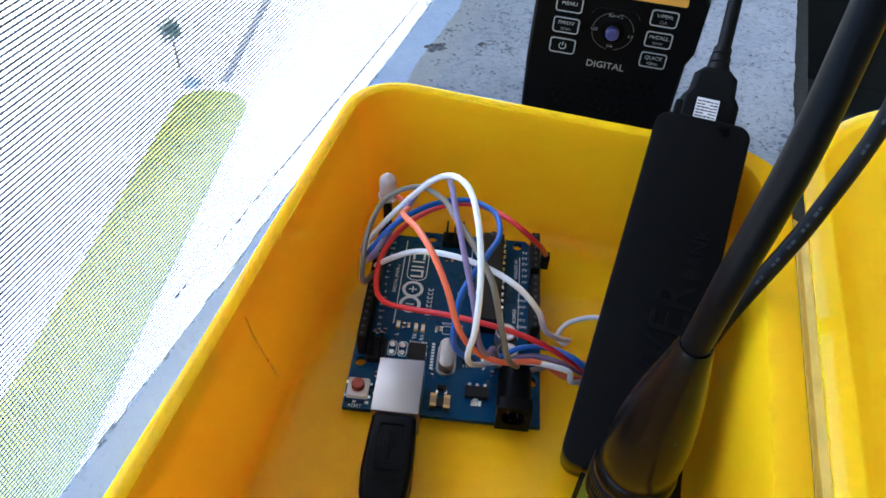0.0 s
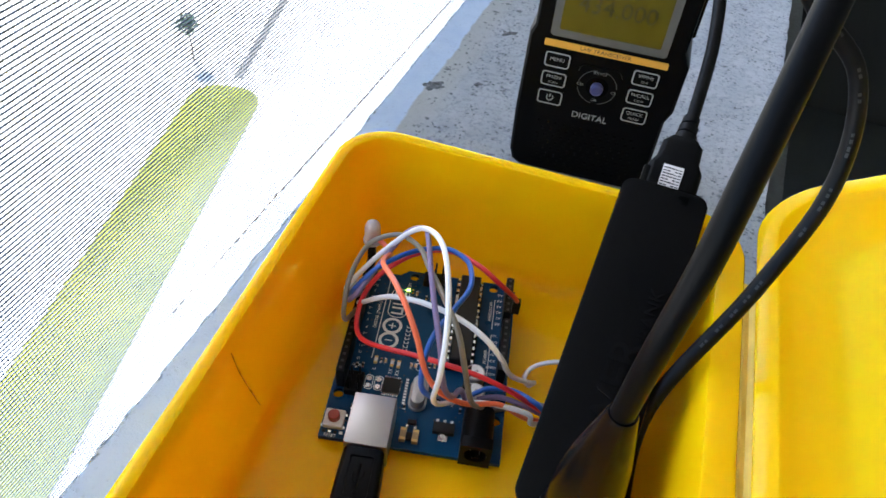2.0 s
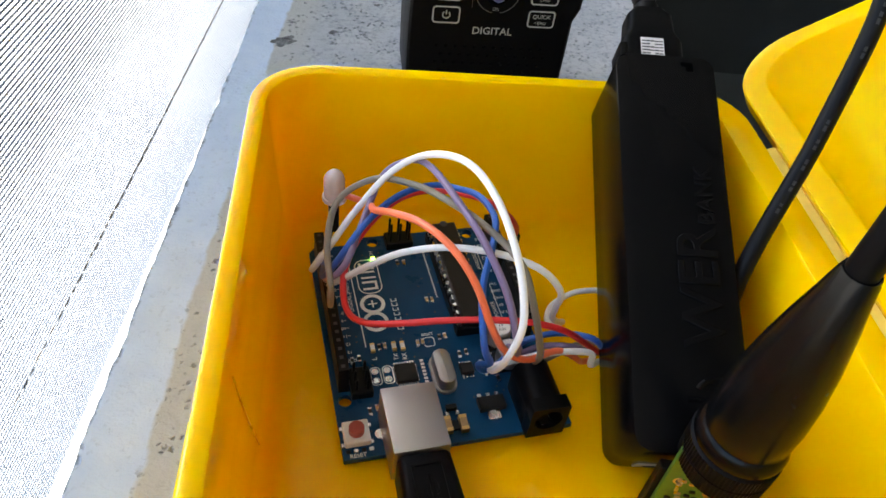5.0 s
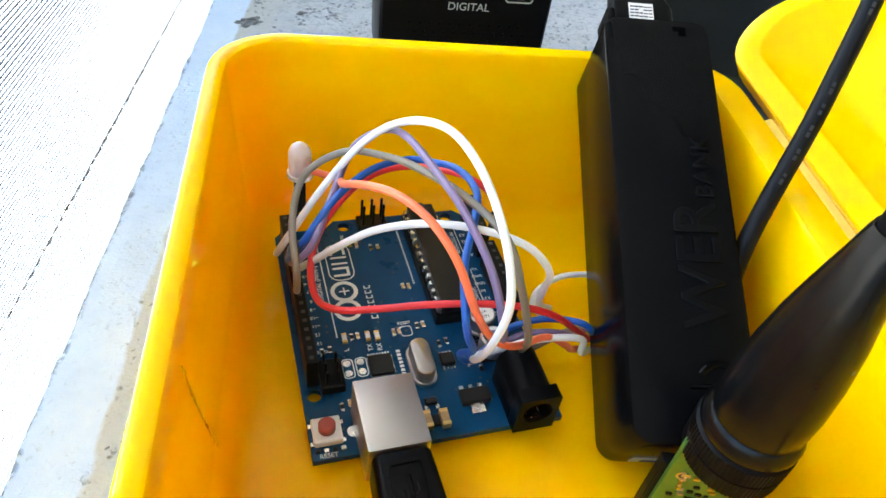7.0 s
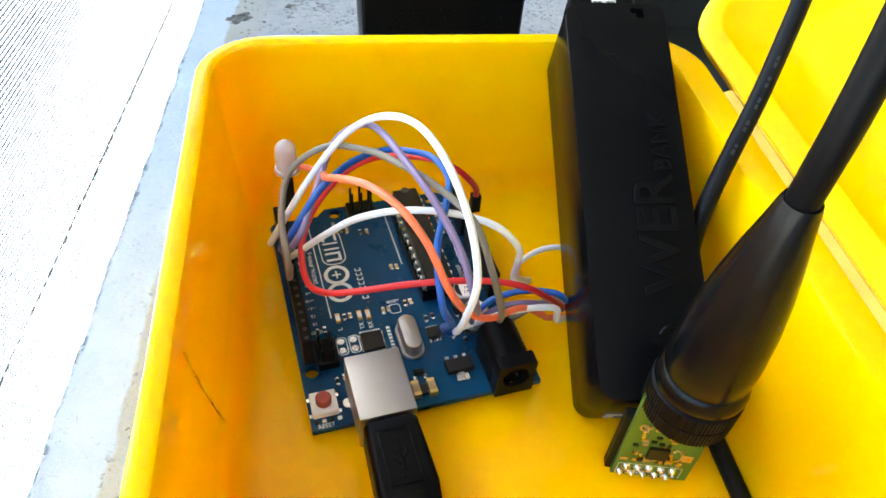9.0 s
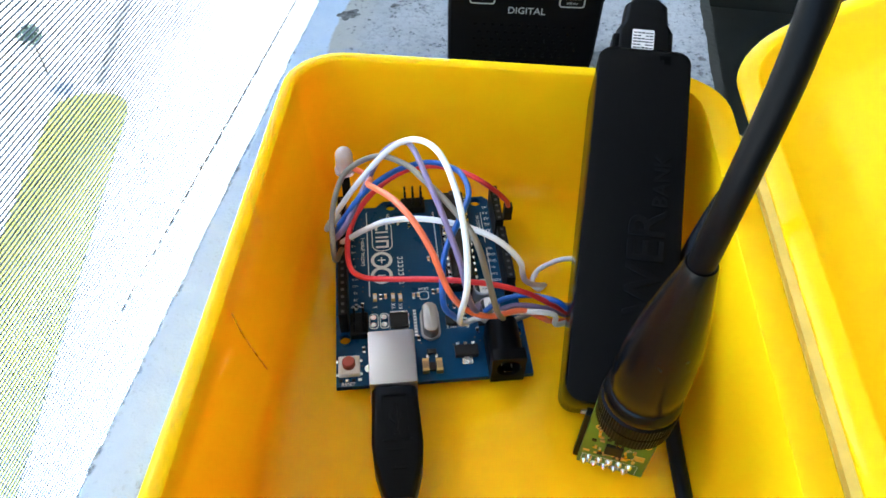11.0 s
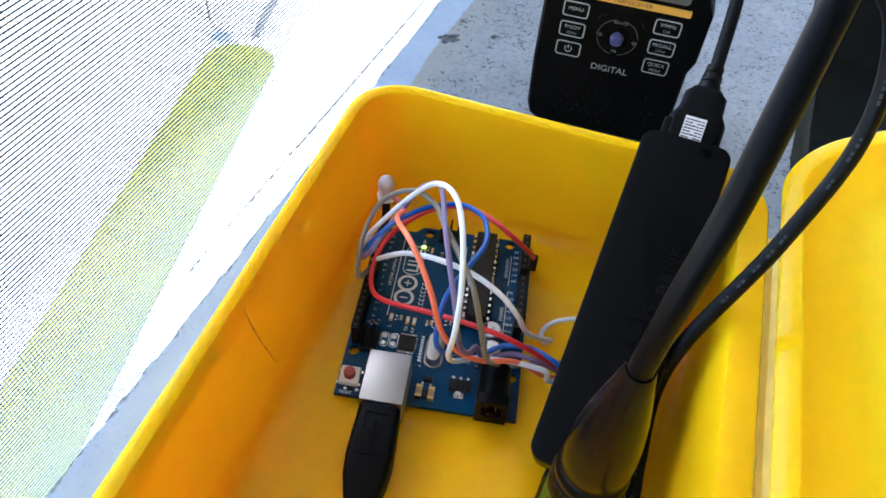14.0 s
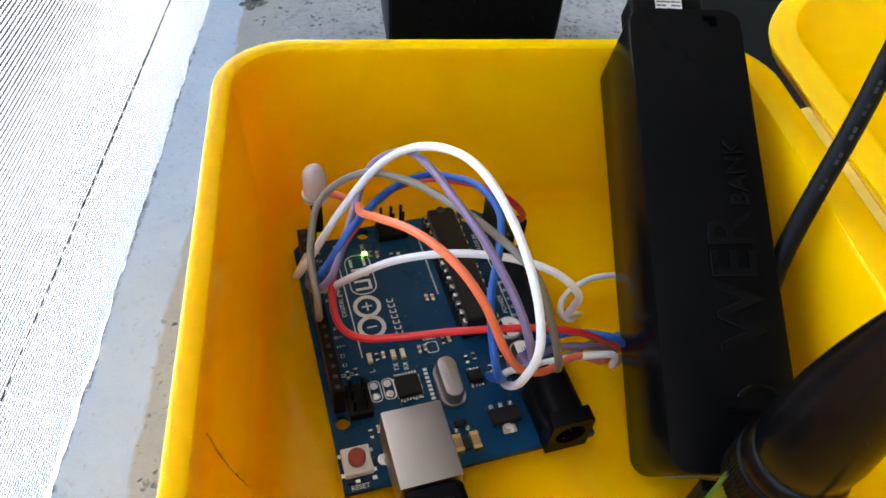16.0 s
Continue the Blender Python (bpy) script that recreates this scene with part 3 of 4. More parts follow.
# gold-ended blocks, small resistors and lamps
def chip_part(name, x, y, w, d, h, body, ends=SOLDER, along="x"):
    p = part(name, box(x - w / 2, x + w / 2, y - d / 2, y + d / 2, PZ + 0.04, PZ + h, bevel=0.06, seg=1), body, board)
    for s in (-1, 1):
        if along == "x":
            bx = box(x + s * w / 2 - 0.25 * w / 2, x + s * w / 2 + 0.14 * w, y - d / 2 - 0.03, y + d / 2 + 0.03, PZ + 0.03, PZ + h + 0.03)
        else:
            bx = box(x - w / 2 - 0.03, x + w / 2 + 0.03, y + s * d / 2 - 0.25 * d / 2, y + s * d / 2 + 0.14 * d, PZ + 0.03, PZ + h + 0.03)
        part("end_cap", bx, ends, p, smooth=0)
    return p


chip_part("fuse", -2.4, -30.1, 1.7, 3.1, 1.6, COPPER, GOLD, "y")
chip_part("fuse", 1.3, -30.3, 1.7, 3.1, 1.6, COPPER, GOLD, "y")
part("fuse_middle", box(-1.4, 0.3, -31.5, -29.0, PZ + 0.03, PZ + 0.9, bevel=0.1, seg=1), CHIP, board)
for x, y in ((-15.3, -5.4), (-10.0, -5.7), (-7.9, -5.9)):
    chip_part("signal_lamp", x, y, 1.0, 2.0, 0.8, PALE, GOLD, "y")
for x, y, m in ((-13.6, -5.3, CHIP), (-12.2, -5.2, COPPER), (-3.9, -5.5, COPPER), (-2.6, -5.4, COPPER), (1.9, -4.6, CHIP), (3.4, -4.4, COPPER), (1.6, 8.2, COPPER), (3.0, 8.0, COPPER),
                (5.6, -10.6, CHIP), (7.4, -10.2, CHIP), (10.2, -14.2, CHIP), (10.6, -17.0, COPPER), (13.2, -19.2, CHIP), (-19.0, -23.2, CHIP), (-17.2, -22.6, COPPER), (-3.4, 22.8, CHIP), (-1.6, 22.6, COPPER),
                (-8.4, 24.6, CHIP), (-6.8, 24.2, COPPER), (-20.8, -8.3, CHIP), (-19.0, -8.0, CHIP), (-3.6, -20.6, CHIP), (13.4, -11.0, CHIP)):
    chip_part("resistor", x, y, 0.75, 1.5, 0.5, m, SOLDER, "y")
GREEN_LAMP = material("lit_green_lamp", (0.35, 1.0, 0.05), 0.4, glow=6.0)
chip_part("power_lamp", -9.9, 24.8, 1.1, 1.3, 0.8, GREEN_LAMP, GOLD, "y")


# can capacitors with printed tops
def capacitor(x, y, r):
    c = part("can_capacitor", add_loft(bmesh.new(), [[Vector((x + rr * math.cos(a * math.pi / 14), y + rr * math.sin(a * math.pi / 14), z)) for a in range(28)]
             for z, rr in ((PZ + 0.8, r), (PZ + 1.5, r), (PZ + 1.7, r - 0.15), (PZ + 1.9, r), (PZ + 5.3, r), (PZ + 5.6, r - 0.3))]), STEEL, board, "round can capacitor with a pale top")
    part("base", box(x - r - 0.1, x + r + 0.1, y - r - 0.1, y + r + 0.1, PZ, PZ + 0.8, bevel=0.3, seg=1), CHIP, c)
    part("top_print", disc((x, y, PZ + 5.58), r - 0.5, 0.06, 24), PALE, c)
    seg = [Vector((x + (r - 0.5) * math.cos(a), y + (r - 0.5) * math.sin(a), PZ + 5.65)) for a in [radians(120 + 10 * k) for k in range(13)]]
    bm = bmesh.new()
    bm.faces.new([bm.verts.new(p) for p in seg])
    part("stripe", bm, CHIP, c, smooth=0)
    words("47", 1.3, put(x + 0.4, y + 0.5, PZ + 5.66, 180), CHIP, c, depth=0.01)
    words("16V", 1.3, put(x + 0.4, y - 0.9, PZ + 5.66, 180), CHIP, c, depth=0.01)


capacitor(16.2, -7.8, 3.1)
capacitor(16.8, -14.6, 3.1)

# reset button
base = part("reset_button", box(-26.0, -20.2, -31.6, -25.8, PZ + 0.1, PZ + 2.0, bevel=0.25, seg=1), PALE, board, "small white push button with a red-brown cap")
part("cap", tube([(-23.1, -28.7, PZ + 1.9), (-23.1, -28.7, PZ + 3.6), (-23.1, -28.7, PZ + 3.9)], [1.75, 1.75, 1.5], 24), BUTTON, base)
for x, y in ((-26.2, -30.8), (-26.2, -26.6), (-20.0, -30.8), (-20.0, -26.6)):
    part("leg", box(x - 0.5, x + 0.5, y - 0.45, y + 0.45, PZ, PZ + 0.5, bevel=0.05, seg=1), SOLDER, base)
for k in range(4):
    part("solder_pad", box(-25.9 + 1.7 * k, -24.9 + 1.7 * k, -32.9, -32.1, PZ + 0.02, PZ + 0.5, bevel=0.1, seg=1), SOLDER if k % 2 else CHIP, board)
part("solder_dot", disc((-17.7, -29.2, PZ), 1.3, 0.25, 20), SOLDER, board)


# upright pin blocks
def pin_block(x, y, nx, ny, pin=8.0):
    p = part("pin_block", box(x - 1.27 * nx, x + 1.27 * nx, y - 1.27 * ny, y + 1.27 * ny, PZ, PZ + 2.5, bevel=0.25, seg=1), HEADER, board, "black block of bare upright pins")
    for i in range(nx):
        for j in range(ny):
            a, c = x + 2.54 * (i - (nx - 1) / 2), y + 2.54 * (j - (ny - 1) / 2)
            part("pin", box(a - 0.3, a + 0.3, c - 0.3, c + 0.3, PZ + 2.4, PZ + pin, bevel=0.08, seg=1), HEADER, p)


pin_block(-1.6, 30.6, 3, 2, 8.6)
pin_block(-20.0, -15.6, 2, 3, 6.0)

# printing on the board
SZ = PZ + 0.02


def ring_flat(x, y, r0, r1, n=32, sx=1.0):
    bm = bmesh.new()
    add_loft(bm, [[Vector((x + sx * r * math.cos(2 * math.pi * k / n), y + r * math.sin(2 * math.pi * k / n), SZ + h)) for k in range(n)] for r, h in ((r0, 0), (r0, 0.02), (r1, 0.02), (r1, 0))], False, False)
    return bm


def bars(name, rows, mat, parent, h=0.03):
    bm = bmesh.new()
    for x0, x1, y0, y1 in rows:
        add_box(bm, x0, x1, y0, y1, SZ, SZ + h)
    return part(name, bm, mat, parent, smooth=0, kind="stuff" if len(rows) > 6 else "")


part("printed_ring", ring_flat(-12.7, 9.2, 2.3, 3.3), SILK, board)
part("printed_ring", ring_flat(-12.9, 3.2, 2.3, 3.3), SILK, board)
bars("printed_sign", [(-13.9, -11.5, 9.0, 9.4), (-12.9, -12.5, 8.0, 10.4), (-14.1, -11.7, 3.0, 3.4)], SILK, board)
# maker and model names as plain shapes
bars("printing", [(-7.9 + 1.3 * j, -7.6 + 1.3 * j, -0.4 + 1.6 * k, 0.6 + 1.6 * k) for k in range(7) for j in (0, 1)] + [(-7.9, -6.3, -0.4 + 1.6 * k, -0.15 + 1.6 * k) for k in range(7)], SILK, board)
bars("printing", [(-14.2, -10.2, 14.2, 14.9), (-14.2, -10.2, 16.6, 17.3), (-14.2, -10.2, 18.3, 18.9), (-14.2, -10.2, 20.4, 21.0), (-10.9, -10.2, 14.9, 16.6), (-14.2, -13.5, 21.6, 24.2), (-10.9, -10.2, 21.6, 24.2)], SILK, board)
frame_loop = add_loft(bmesh.new(), [[p + Vector((0, 0, h)) for p in rounded(-15.4 + i, -9.0 - i, 12.8 + i, 25.4 - i, 2.6 - i, SZ, 6)] for i, h in ((0, 0), (0, 0.02), (0.28, 0.02), (0.28, 0))], False, False)
part("printed_frame", frame_loop, SILK, board, smooth=0)
for line in [(-16.95, -16.65, -4.6, 29.6), (19.9, 20.1, -6, 11.5), (19.9, 20.1, 14, 27)]:
    bars("printed_line", [line], SILK, board)
bars("printing", [(4.4, 4.85, 9 + 0.75 * k, 9.4 + 0.75 * k) for k in range(26)], SILK, board)
bars("printing", [(-4.6, -3.7, -19.5 + 1.05 * k, -18.8 + 1.05 * k) for k in range(9)], SILK, board)
for x, y, t, s in ((-18.3, 13.0, "DIGITAL (PWM~)", 1.5), (-10.0, -8.6, "TX", 1.6), (-7.9, -8.8, "RX", 1.6), (-15.3, -8.4, "L", 1.7), (-9.9, 27.4, "ON", 1.5), (18.9, 2.5, "POWER", 1.6), (18.9, 21.5, "ANALOG IN", 1.5)):
    words(t, s, put(x, y, SZ, 90), SILK, board, "printed_word")
words("RESET", 1.4, put(-23.4, -33.6, SZ, 0), SILK, board, "printed_word")
words("RESET", 1.2, put(-0.9, -3.0, SZ, 0), SILK, board, "printed_word")
for k, t in enumerate(("A0", "A1", "A2", "A3", "A4", "A5")):
    words(t, 1.5, put(21.6, 16.5 + 2.54 * k, SZ, 180), SILK, board, "printed_word")
for k, t in enumerate(("IOREF", "RESET", "3.3V", "5V", "GND", "GND", "Vin")):
    words(t, 1.25, put(21.0, -3.8 + 2.54 * k, SZ, 180), SILK, board, "printed_word")
for k, t in enumerate(("GND", "13", "12", "~11", "~10", "~9", "8")):
    words(t, 1.25, put(-20.9, -8.0 + 2.54 * k, SZ, 180), SILK, board, "printed_word")
for k, t in enumerate(("7", "~6", "~5", "4", "~3", "2", "TX", "RX")):
    words(t, 1.25, put(-21.2, 10.4 + 2.54 * k, SZ, 180), SILK, board, "printed_word")
for x, y in ((-16.0, -14.8), (-13.0, -14.8), (-16.0, -12.2), (-13.0, -12.2)):
    part("round_pad", disc((x, y, PZ), 0.9, 0.06, 18), SOLDER, board)
for x0 in (-17.2, -14.2):
    lp = add_loft(bmesh.new(), [[p + Vector((0, 0, h)) for p in rounded(x0 + i, x0 + 2.6 - i, -16.2 + i, -10.9 - i, 1.0 - i * 0.5, SZ, 5)] for i, h in ((0, 0), (0, 0.02), (0.2, 0.02), (0.2, 0))], False, False)
    part("printed_frame", lp, SILK, board, smooth=0)
lp = add_loft(bmesh.new(), [[p + Vector((0, 0, h)) for p in rounded(-2.3 + i, 0.5 - i, -6.9 + i, -3.9 - i, 0.7 - i * 0.5, SZ, 5)] for i, h in ((0, 0), (0, 0.02), (0.2, 0.02), (0.2, 0))], False, False)
part("printed_frame", lp, SILK, board, smooth=0)
rnd = random.Random(5)
bm = bmesh.new()
for _ in range(70):
    x, y = rnd.uniform(-20, 22), rnd.uniform(-31, 30)
    add_tube(bm, [(x, y, PZ - 0.02), (x, y, PZ + 0.025)], 0.28, 8)
part("via_dots", bm, SEAM, board, smooth=0, kind="stuff")

# clear lamp on its legs, in the socket row
lamp = thing("indicator_lamp", "milky clear round-topped indicator lamp standing in the pin header", "lamp")
MILK = material("milky_lens", (0.80, 0.66, 0.60), 0.18, vary=0.05, scale=300, through=0.45)
dome = [(0, 2.9), (1.0, 2.9), (1.05, 2.5), (5.8, 2.5), (6.9, 2.25), (7.8, 1.7), (8.4, 0.9), (8.6, 0.2)]
part("lens", tube([(-21.4, 18.6, 33.0 + h) for h, _ in dome], [r for _, r in dome], 24), MILK, lamp, "milky clear lens")
part("sleeve", box(-22.8, -20.4, 17.4, 19.8, 23.0, 32.8, bevel=0.3), HEADER, lamp, "black sleeve round the legs")
for d in (-0.9, 0.9):
    part("leg", tube([(-21.6, 18.6 + d * 0.5, 33.2), (-22.4, 18.6 + d, 23), (-24.1, 18.9 + d * 1.4, 12.6)], 0.45, 8), HEADER, lamp)

# ---- jumper wires ----


def wire(colour_word, mat, pts, r=0.78, end=None):
    w = thing("jumper_wire", f"{colour_word} jumper wire looping over the circuit board", "wire", group="jumper wires")
    part("insulation", tube(spline(pts, 6), r, 10), mat, w)
    p, q = Vector(pts[0]), Vector(pts[1])
    if end == "plug":
        part("plug", box(p.x - 1.25, p.x + 1.25, p.y - 1.25, p.y + 1.25, PZ + 8.5, p.z + 0.6, bevel=0.2, seg=1), HEADER, w, "black plug")
    elif end == "pin":
        part("plug", tube([(p.x, p.y, PZ + 8.0), (p.x, p.y, PZ + 9.6)], 0.9, 10), HEADER, w, "black plug")
    return w


def wire_paint(name, c):
    return material(name, c, 0.38, vary=0.06, scale=120, bump=0.01, grain=1200)


WHITE_W, PURPLE_W = wire_paint("white_insulation", (0.78, 0.76, 0.76)), wire_paint("purple_insulation", (0.19, 0.135, 0.24))
GREY_W, ORANGE_W = wire_paint("grey_insulation", (0.20, 0.17, 0.13)), wire_paint("orange_insulation", (0.85, 0.17, 0.07))
BLUE_W, RED_W = wire_paint("blue_insulation", (0.006, 0.082, 0.36)), wire_paint("red_insulation", (0.70, 0.025, 0.03))
wire("white", WHITE_W, [(-24.1, 21, 12.6), (-28, 10.2, 18.2), (-24.9, 7.1, 27.1), (-17.8, 10.1, 36.1), (-9.3, 12.1, 45.4), (-3.2, 5.6, 54.5), (1.9, -5, 60.1), (4.9, -16.2, 59.4), (6.5, -27.6, 53.7), (6.4, -35.3, 45.4), (5.4, -34.7, 34), (6.5, -29, 22.3), (9.4, -21.1, 11.1), (12.2, -18, 8), (16, -19.5, 11), (23.2, -23.5, 17.8), (32.4, -24, 16.3), (34, -23.5, 10.8), (39.9, -19.2, 5.3)], end='pin')
wire("blue", BLUE_W, [(-24.1, 17.5, 12.6), (-25.9, 5, 20.8), (-23, 0.3, 30.9), (-16.4, 3.6, 38.3), (-7.5, 11.1, 38.9), (1.5, 15.6, 37.4), (7.2, 12.3, 38.5), (10, 5.6, 41.5), (10.7, -3.6, 43.2), (7.2, -13.1, 44.2), (2.5, -22.9, 41.9), (1.6, -31.2, 34.2), (4.9, -28.9, 25), (6.3, -20.8, 13.4), (9.2, -18.4, 7.2), (12.6, -17.6, 7.6), (17.7, -15.7, 11), (21.3, -14.7, 12.3), (27.8, -15.7, 14.4), (34, -20.1, 16.8), (37.7, -20.1, 12.8), (40.6, -14.4, 7.3)], end='pin')
wire("purple", PURPLE_W, [(-24.1, 14.9, 12.6), (-25.4, 2.3, 22.5), (-21.9, -2.3, 31.8), (-16.5, 6.3, 37), (-10.6, 15.2, 42), (-5, 12.4, 48), (-2.7, 3.8, 52.3), (-0.5, -7.5, 53.3), (2.3, -18.8, 51.8), (5.5, -28, 45.6), (7.6, -32.5, 36.7), (10.2, -29.4, 27.6), (12.3, -21.4, 19.4), (14.6, -18.4, 9.5), (18, -16.8, 9), (24, -16.4, 11), (31, -18.5, 12), (38.5, -18, 7)], end='pin')
wire("grey", GREY_W, [(-24.1, 7.3, 12.6), (-25.3, -2.7, 19.2), (-25.4, -4, 26.9), (-25, 4.4, 32.5), (-21.2, 13.3, 37.1), (-12.6, 14.5, 41.6), (-5.1, 6.5, 45.5), (-1.1, -4.7, 50.2), (4.1, -15.1, 51.6), (9.3, -23.8, 48.8), (12.4, -28.1, 39.4), (15.3, -30, 28.1), (18.1, -25.3, 18.3), (19.6, -22, 13.2), (21.4, -19.8, 10), (21.8, -17.3, 4.2), (28.6, -15.8, 5.6), (35.9, -14.2, 6.7), (40.4, -15.2, 7.6)], end='pin')
wire("orange", ORANGE_W, [(-19.3, 18, 34.5), (-14.5, 11.3, 37), (-15, 3.1, 42.3), (-13.3, -5.2, 48.7), (-9.2, -13.7, 53.1), (-4.8, -21.2, 53), (-0.9, -26.8, 48.1), (2.6, -30.9, 39), (7.2, -30.6, 30.3), (14.4, -27.7, 22.5), (23.5, -24, 19), (29.9, -22.9, 13.4), (33, -21, 9), (38.5, -18.5, 5)], end=None)
wire("thin white", WHITE_W, [(-24.1, 9.8, 12.6), (-21.7, 3, 21.4), (-16.1, -1.9, 30.4), (-10, -6.8, 38.3), (-1.3, -11, 42.6), (8.6, -14.3, 42.6), (16.5, -18.8, 41.4), (22, -20.2, 35.1), (24.3, -16.8, 25.9), (26.8, -12.5, 17), (30.6, -9, 10.5), (34.2, -6.4, 6.4), (35, -4.8, 4.4), (33.4, -5.2, 3.2), (32, -2.6, 3.4), (34.6, 1, 4.8), (41.2, 3.1, 6.2), (48, 3.1, 6), (56, 2, 5)], end='pin')
wire("red", RED_W, [(26.4, 16.0, 17.5), (24.9, 13.0, 23.0), (21.0, 10.5, 29.5), (17.0, 10.5, 33.4), (12.1, 14.1, 34), (4.5, 19.8, 31.9), (-3.7, 18.7, 32), (-11.3, 12.9, 32.3), (-18.1, 7, 28.8), (-21.6, 1.9, 23), (-21.6, -4.4, 18.5), (-18.1, -10, 20), (-10.6, -13.6, 22.8), (-1.6, -16.4, 25.4), (8, -18.9, 26.7), (17.5, -20.4, 25.7), (25.8, -20.7, 21.7), (32.8, -19.3, 14.6), (39.8, -17.6, 6.7)], end='plug')

# ---- power bank ----
BANK = Matrix(((0.9650, 0.2298, -0.1263, 0.02842), (-0.2610, 0.8889, -0.3764, -0.05325), (0.0258, 0.3962, 0.9178, 0.02289), (0, 0, 0, 1)))
bank = thing("power_bank", "black stick power bank leaning on the rim of the box", "power bank", BANK)
BW, BL, BT = 25.0, 97.6, 25.2


def bank_case():
    loops = [rounded(i, BW - i, i, BL - i, 3.9 - i, z, 6) for z, i in ((-BT, 0.7), (-BT + 0.2, 0.25), (-BT + 0.7, 0), (-0.7, 0), (-0.2, 0.2), (0, 0.7))]
    return add_loft(bmesh.new(), loops)


part("case", bank_case(), GLOSS, bank, "satin black case")
part("end_port", box(6, 17, -0.25, 0.6, -22.6, -17.8, bevel=0.2), BEIGE, bank, "beige port")
part("port_slot", box(8, 15, -0.35, -0.2, -21.4, -19.4), SEAM, bank)
# no recess is cut: flush near-black blocks paint the shade of the lanyard hole
hole = box(16.4, 19.4, 94.4, 95.6, -0.6, 0.03)
add_box(hole, 17.6, 19.4, 93.0, 94.4, -0.6, 0.03)
part("lanyard_hole", hole, HOLE_SHADE, bank, smooth=0)
words("WER", 13.0, put(22.6, 36.0, 0.02, 90) @ Matrix.Translation((0, 6.0, 0)), GLOSS, bank, "raised_word", 0.55, bevel=0.2)
words("BANK", 5.6, put(22.6, 58.4, 0.02, 90) @ Matrix.Translation((0, 3.4, 0)), GLOSS, bank, "raised_word", 0.45, bevel=0.12)
sym = bmesh.new()
arc = [(17.6 + 4.4 * math.cos(radians(a)), 11.0 + 4.4 * math.sin(radians(a)), 0.1) for a in range(-150, 151, 12)]
add_tube(sym, arc, 0.75, 10)
add_tube(sym, [(17.4, 11, 0.1), (11.4, 11, 0.1)], 0.6, 8)
part("raised_sign", sym, GLOSS, bank)
# plug at the far end
plug = thing("charging_cable", "black charging cable plugged into the power bank", "cable", BANK)


def plug_body(x, z, steps):
    return add_loft(bmesh.new(), [[Vector((p.x, y, p.y)) for p in rounded(x - w, x + w, z - h, z + h, min(w, h) * 0.45, 0, 4)] for y, w, h in steps])


part("plug", plug_body(13.2, -13, ((98.2, 7.8, 4.2), (98.8, 8.2, 4.6), (109.5, 8.2, 4.6), (111.5, 7.2, 4.5), (112.5, 6.6, 4.4), (118.5, 6.2, 4.2), (120, 5.0, 3.7), (121, 4.4, 3.4))), BLACK, plug)
part("shoulder", box(4.0, 6.4, 99, 108, -17.4, -8.5, bevel=0.8), BLACK, plug)
for k in range(3):
    part("relief_ring", tube([(13.2, 121 + 3.4 * k, -13), (13.3, 123.6 + 3.4 * k, -13)], 3.4 - 0.35 * k, 16), RUBBER, plug)
label = part("sticker", box(9.6, 15.8, 100.6, 109.4, -8.42, -8.3), PALE, plug, "white printed sticker")
PRINT = material("print_black", (0.03, 0.03, 0.03), 0.6)
bm = bmesh.new()
for i in range(5):
    for k in range(8):
        if rnd.random() < 0.8:
            w = rnd.uniform(0.3, 0.5)
            add_box(bm, 9.9 + 1.15 * i, 10.9 + 1.15 * i, 101.1 + 1.0 * k, 101.1 + w + 1.0 * k, -8.31, -8.27)
part("printing", bm, PRINT, plug, smooth=0)
inv = BANK.inverted()
run = [(13.2, 120, -13), (13.4, 131, -12.8)] + [inv @ (Vector(p) * MM) / MM for p in ((76.4, 80, 74), (77.6, 89, 80), (78.4, 103, 88), (78, 125, 100), (72, 160, 112), (66, 220, 120))]
part("cord", tube(spline(run, 6), 2.1, 12), RUBBER, plug)

# ---- printed cable that crosses in front of the lid ----
cable = thing("thick_cable", "thick black cable with white printing, looping up out of the box", "cable")
run = spline([(50, -112, 2.4), (54, -95, 2.4), (56.9, -74.6, 2.6), (60.1, -43.9, 8.4), (62.6, -25.6, 31.5), (81.1, -8.4, 63.6), (91.3, 3.5, 90.7), (88.2, 12.7, 114.0), (72.2, 16.7, 128.9), (58.3, 21.4, 151.5), (44.2, 26.3, 175.7), (30, 40, 215)], 8)
part("sheath", tube(run, 2.05, 14), RUBBER, cable)
bm = bmesh.new()
for k in range(20, 78):
    if rnd.random() < 0.4 and k + 1 < len(run):
        p, q = run[k], run[k + 1]
        d = (q - p).normalized()
        n = Vector((-0.35, -0.55, 0.75))
        n = (n - d * n.dot(d)).normalized()
        s = d.cross(n)
        m = (p + q) / 2 + n * 2.04
        for j in range(2):
            c = m + d * (j * 1.5 - 0.7)
            w = rnd.uniform(0.35, 0.6)
            bm.faces.new([bm.verts.new(v) for v in (c - d * w - s * 0.35, c + d * w - s * 0.35, c + d * w + s * 0.35, c - d * w + s * 0.35)])
part("printing", bm, material("faded_white_print", (0.014, 0.015, 0.016), 0.6), cable, smooth=0, kind="stuff")

# ---- usb cable at the board ----
lead = thing("usb_cable", "black usb cable plugged into the board", "cable")


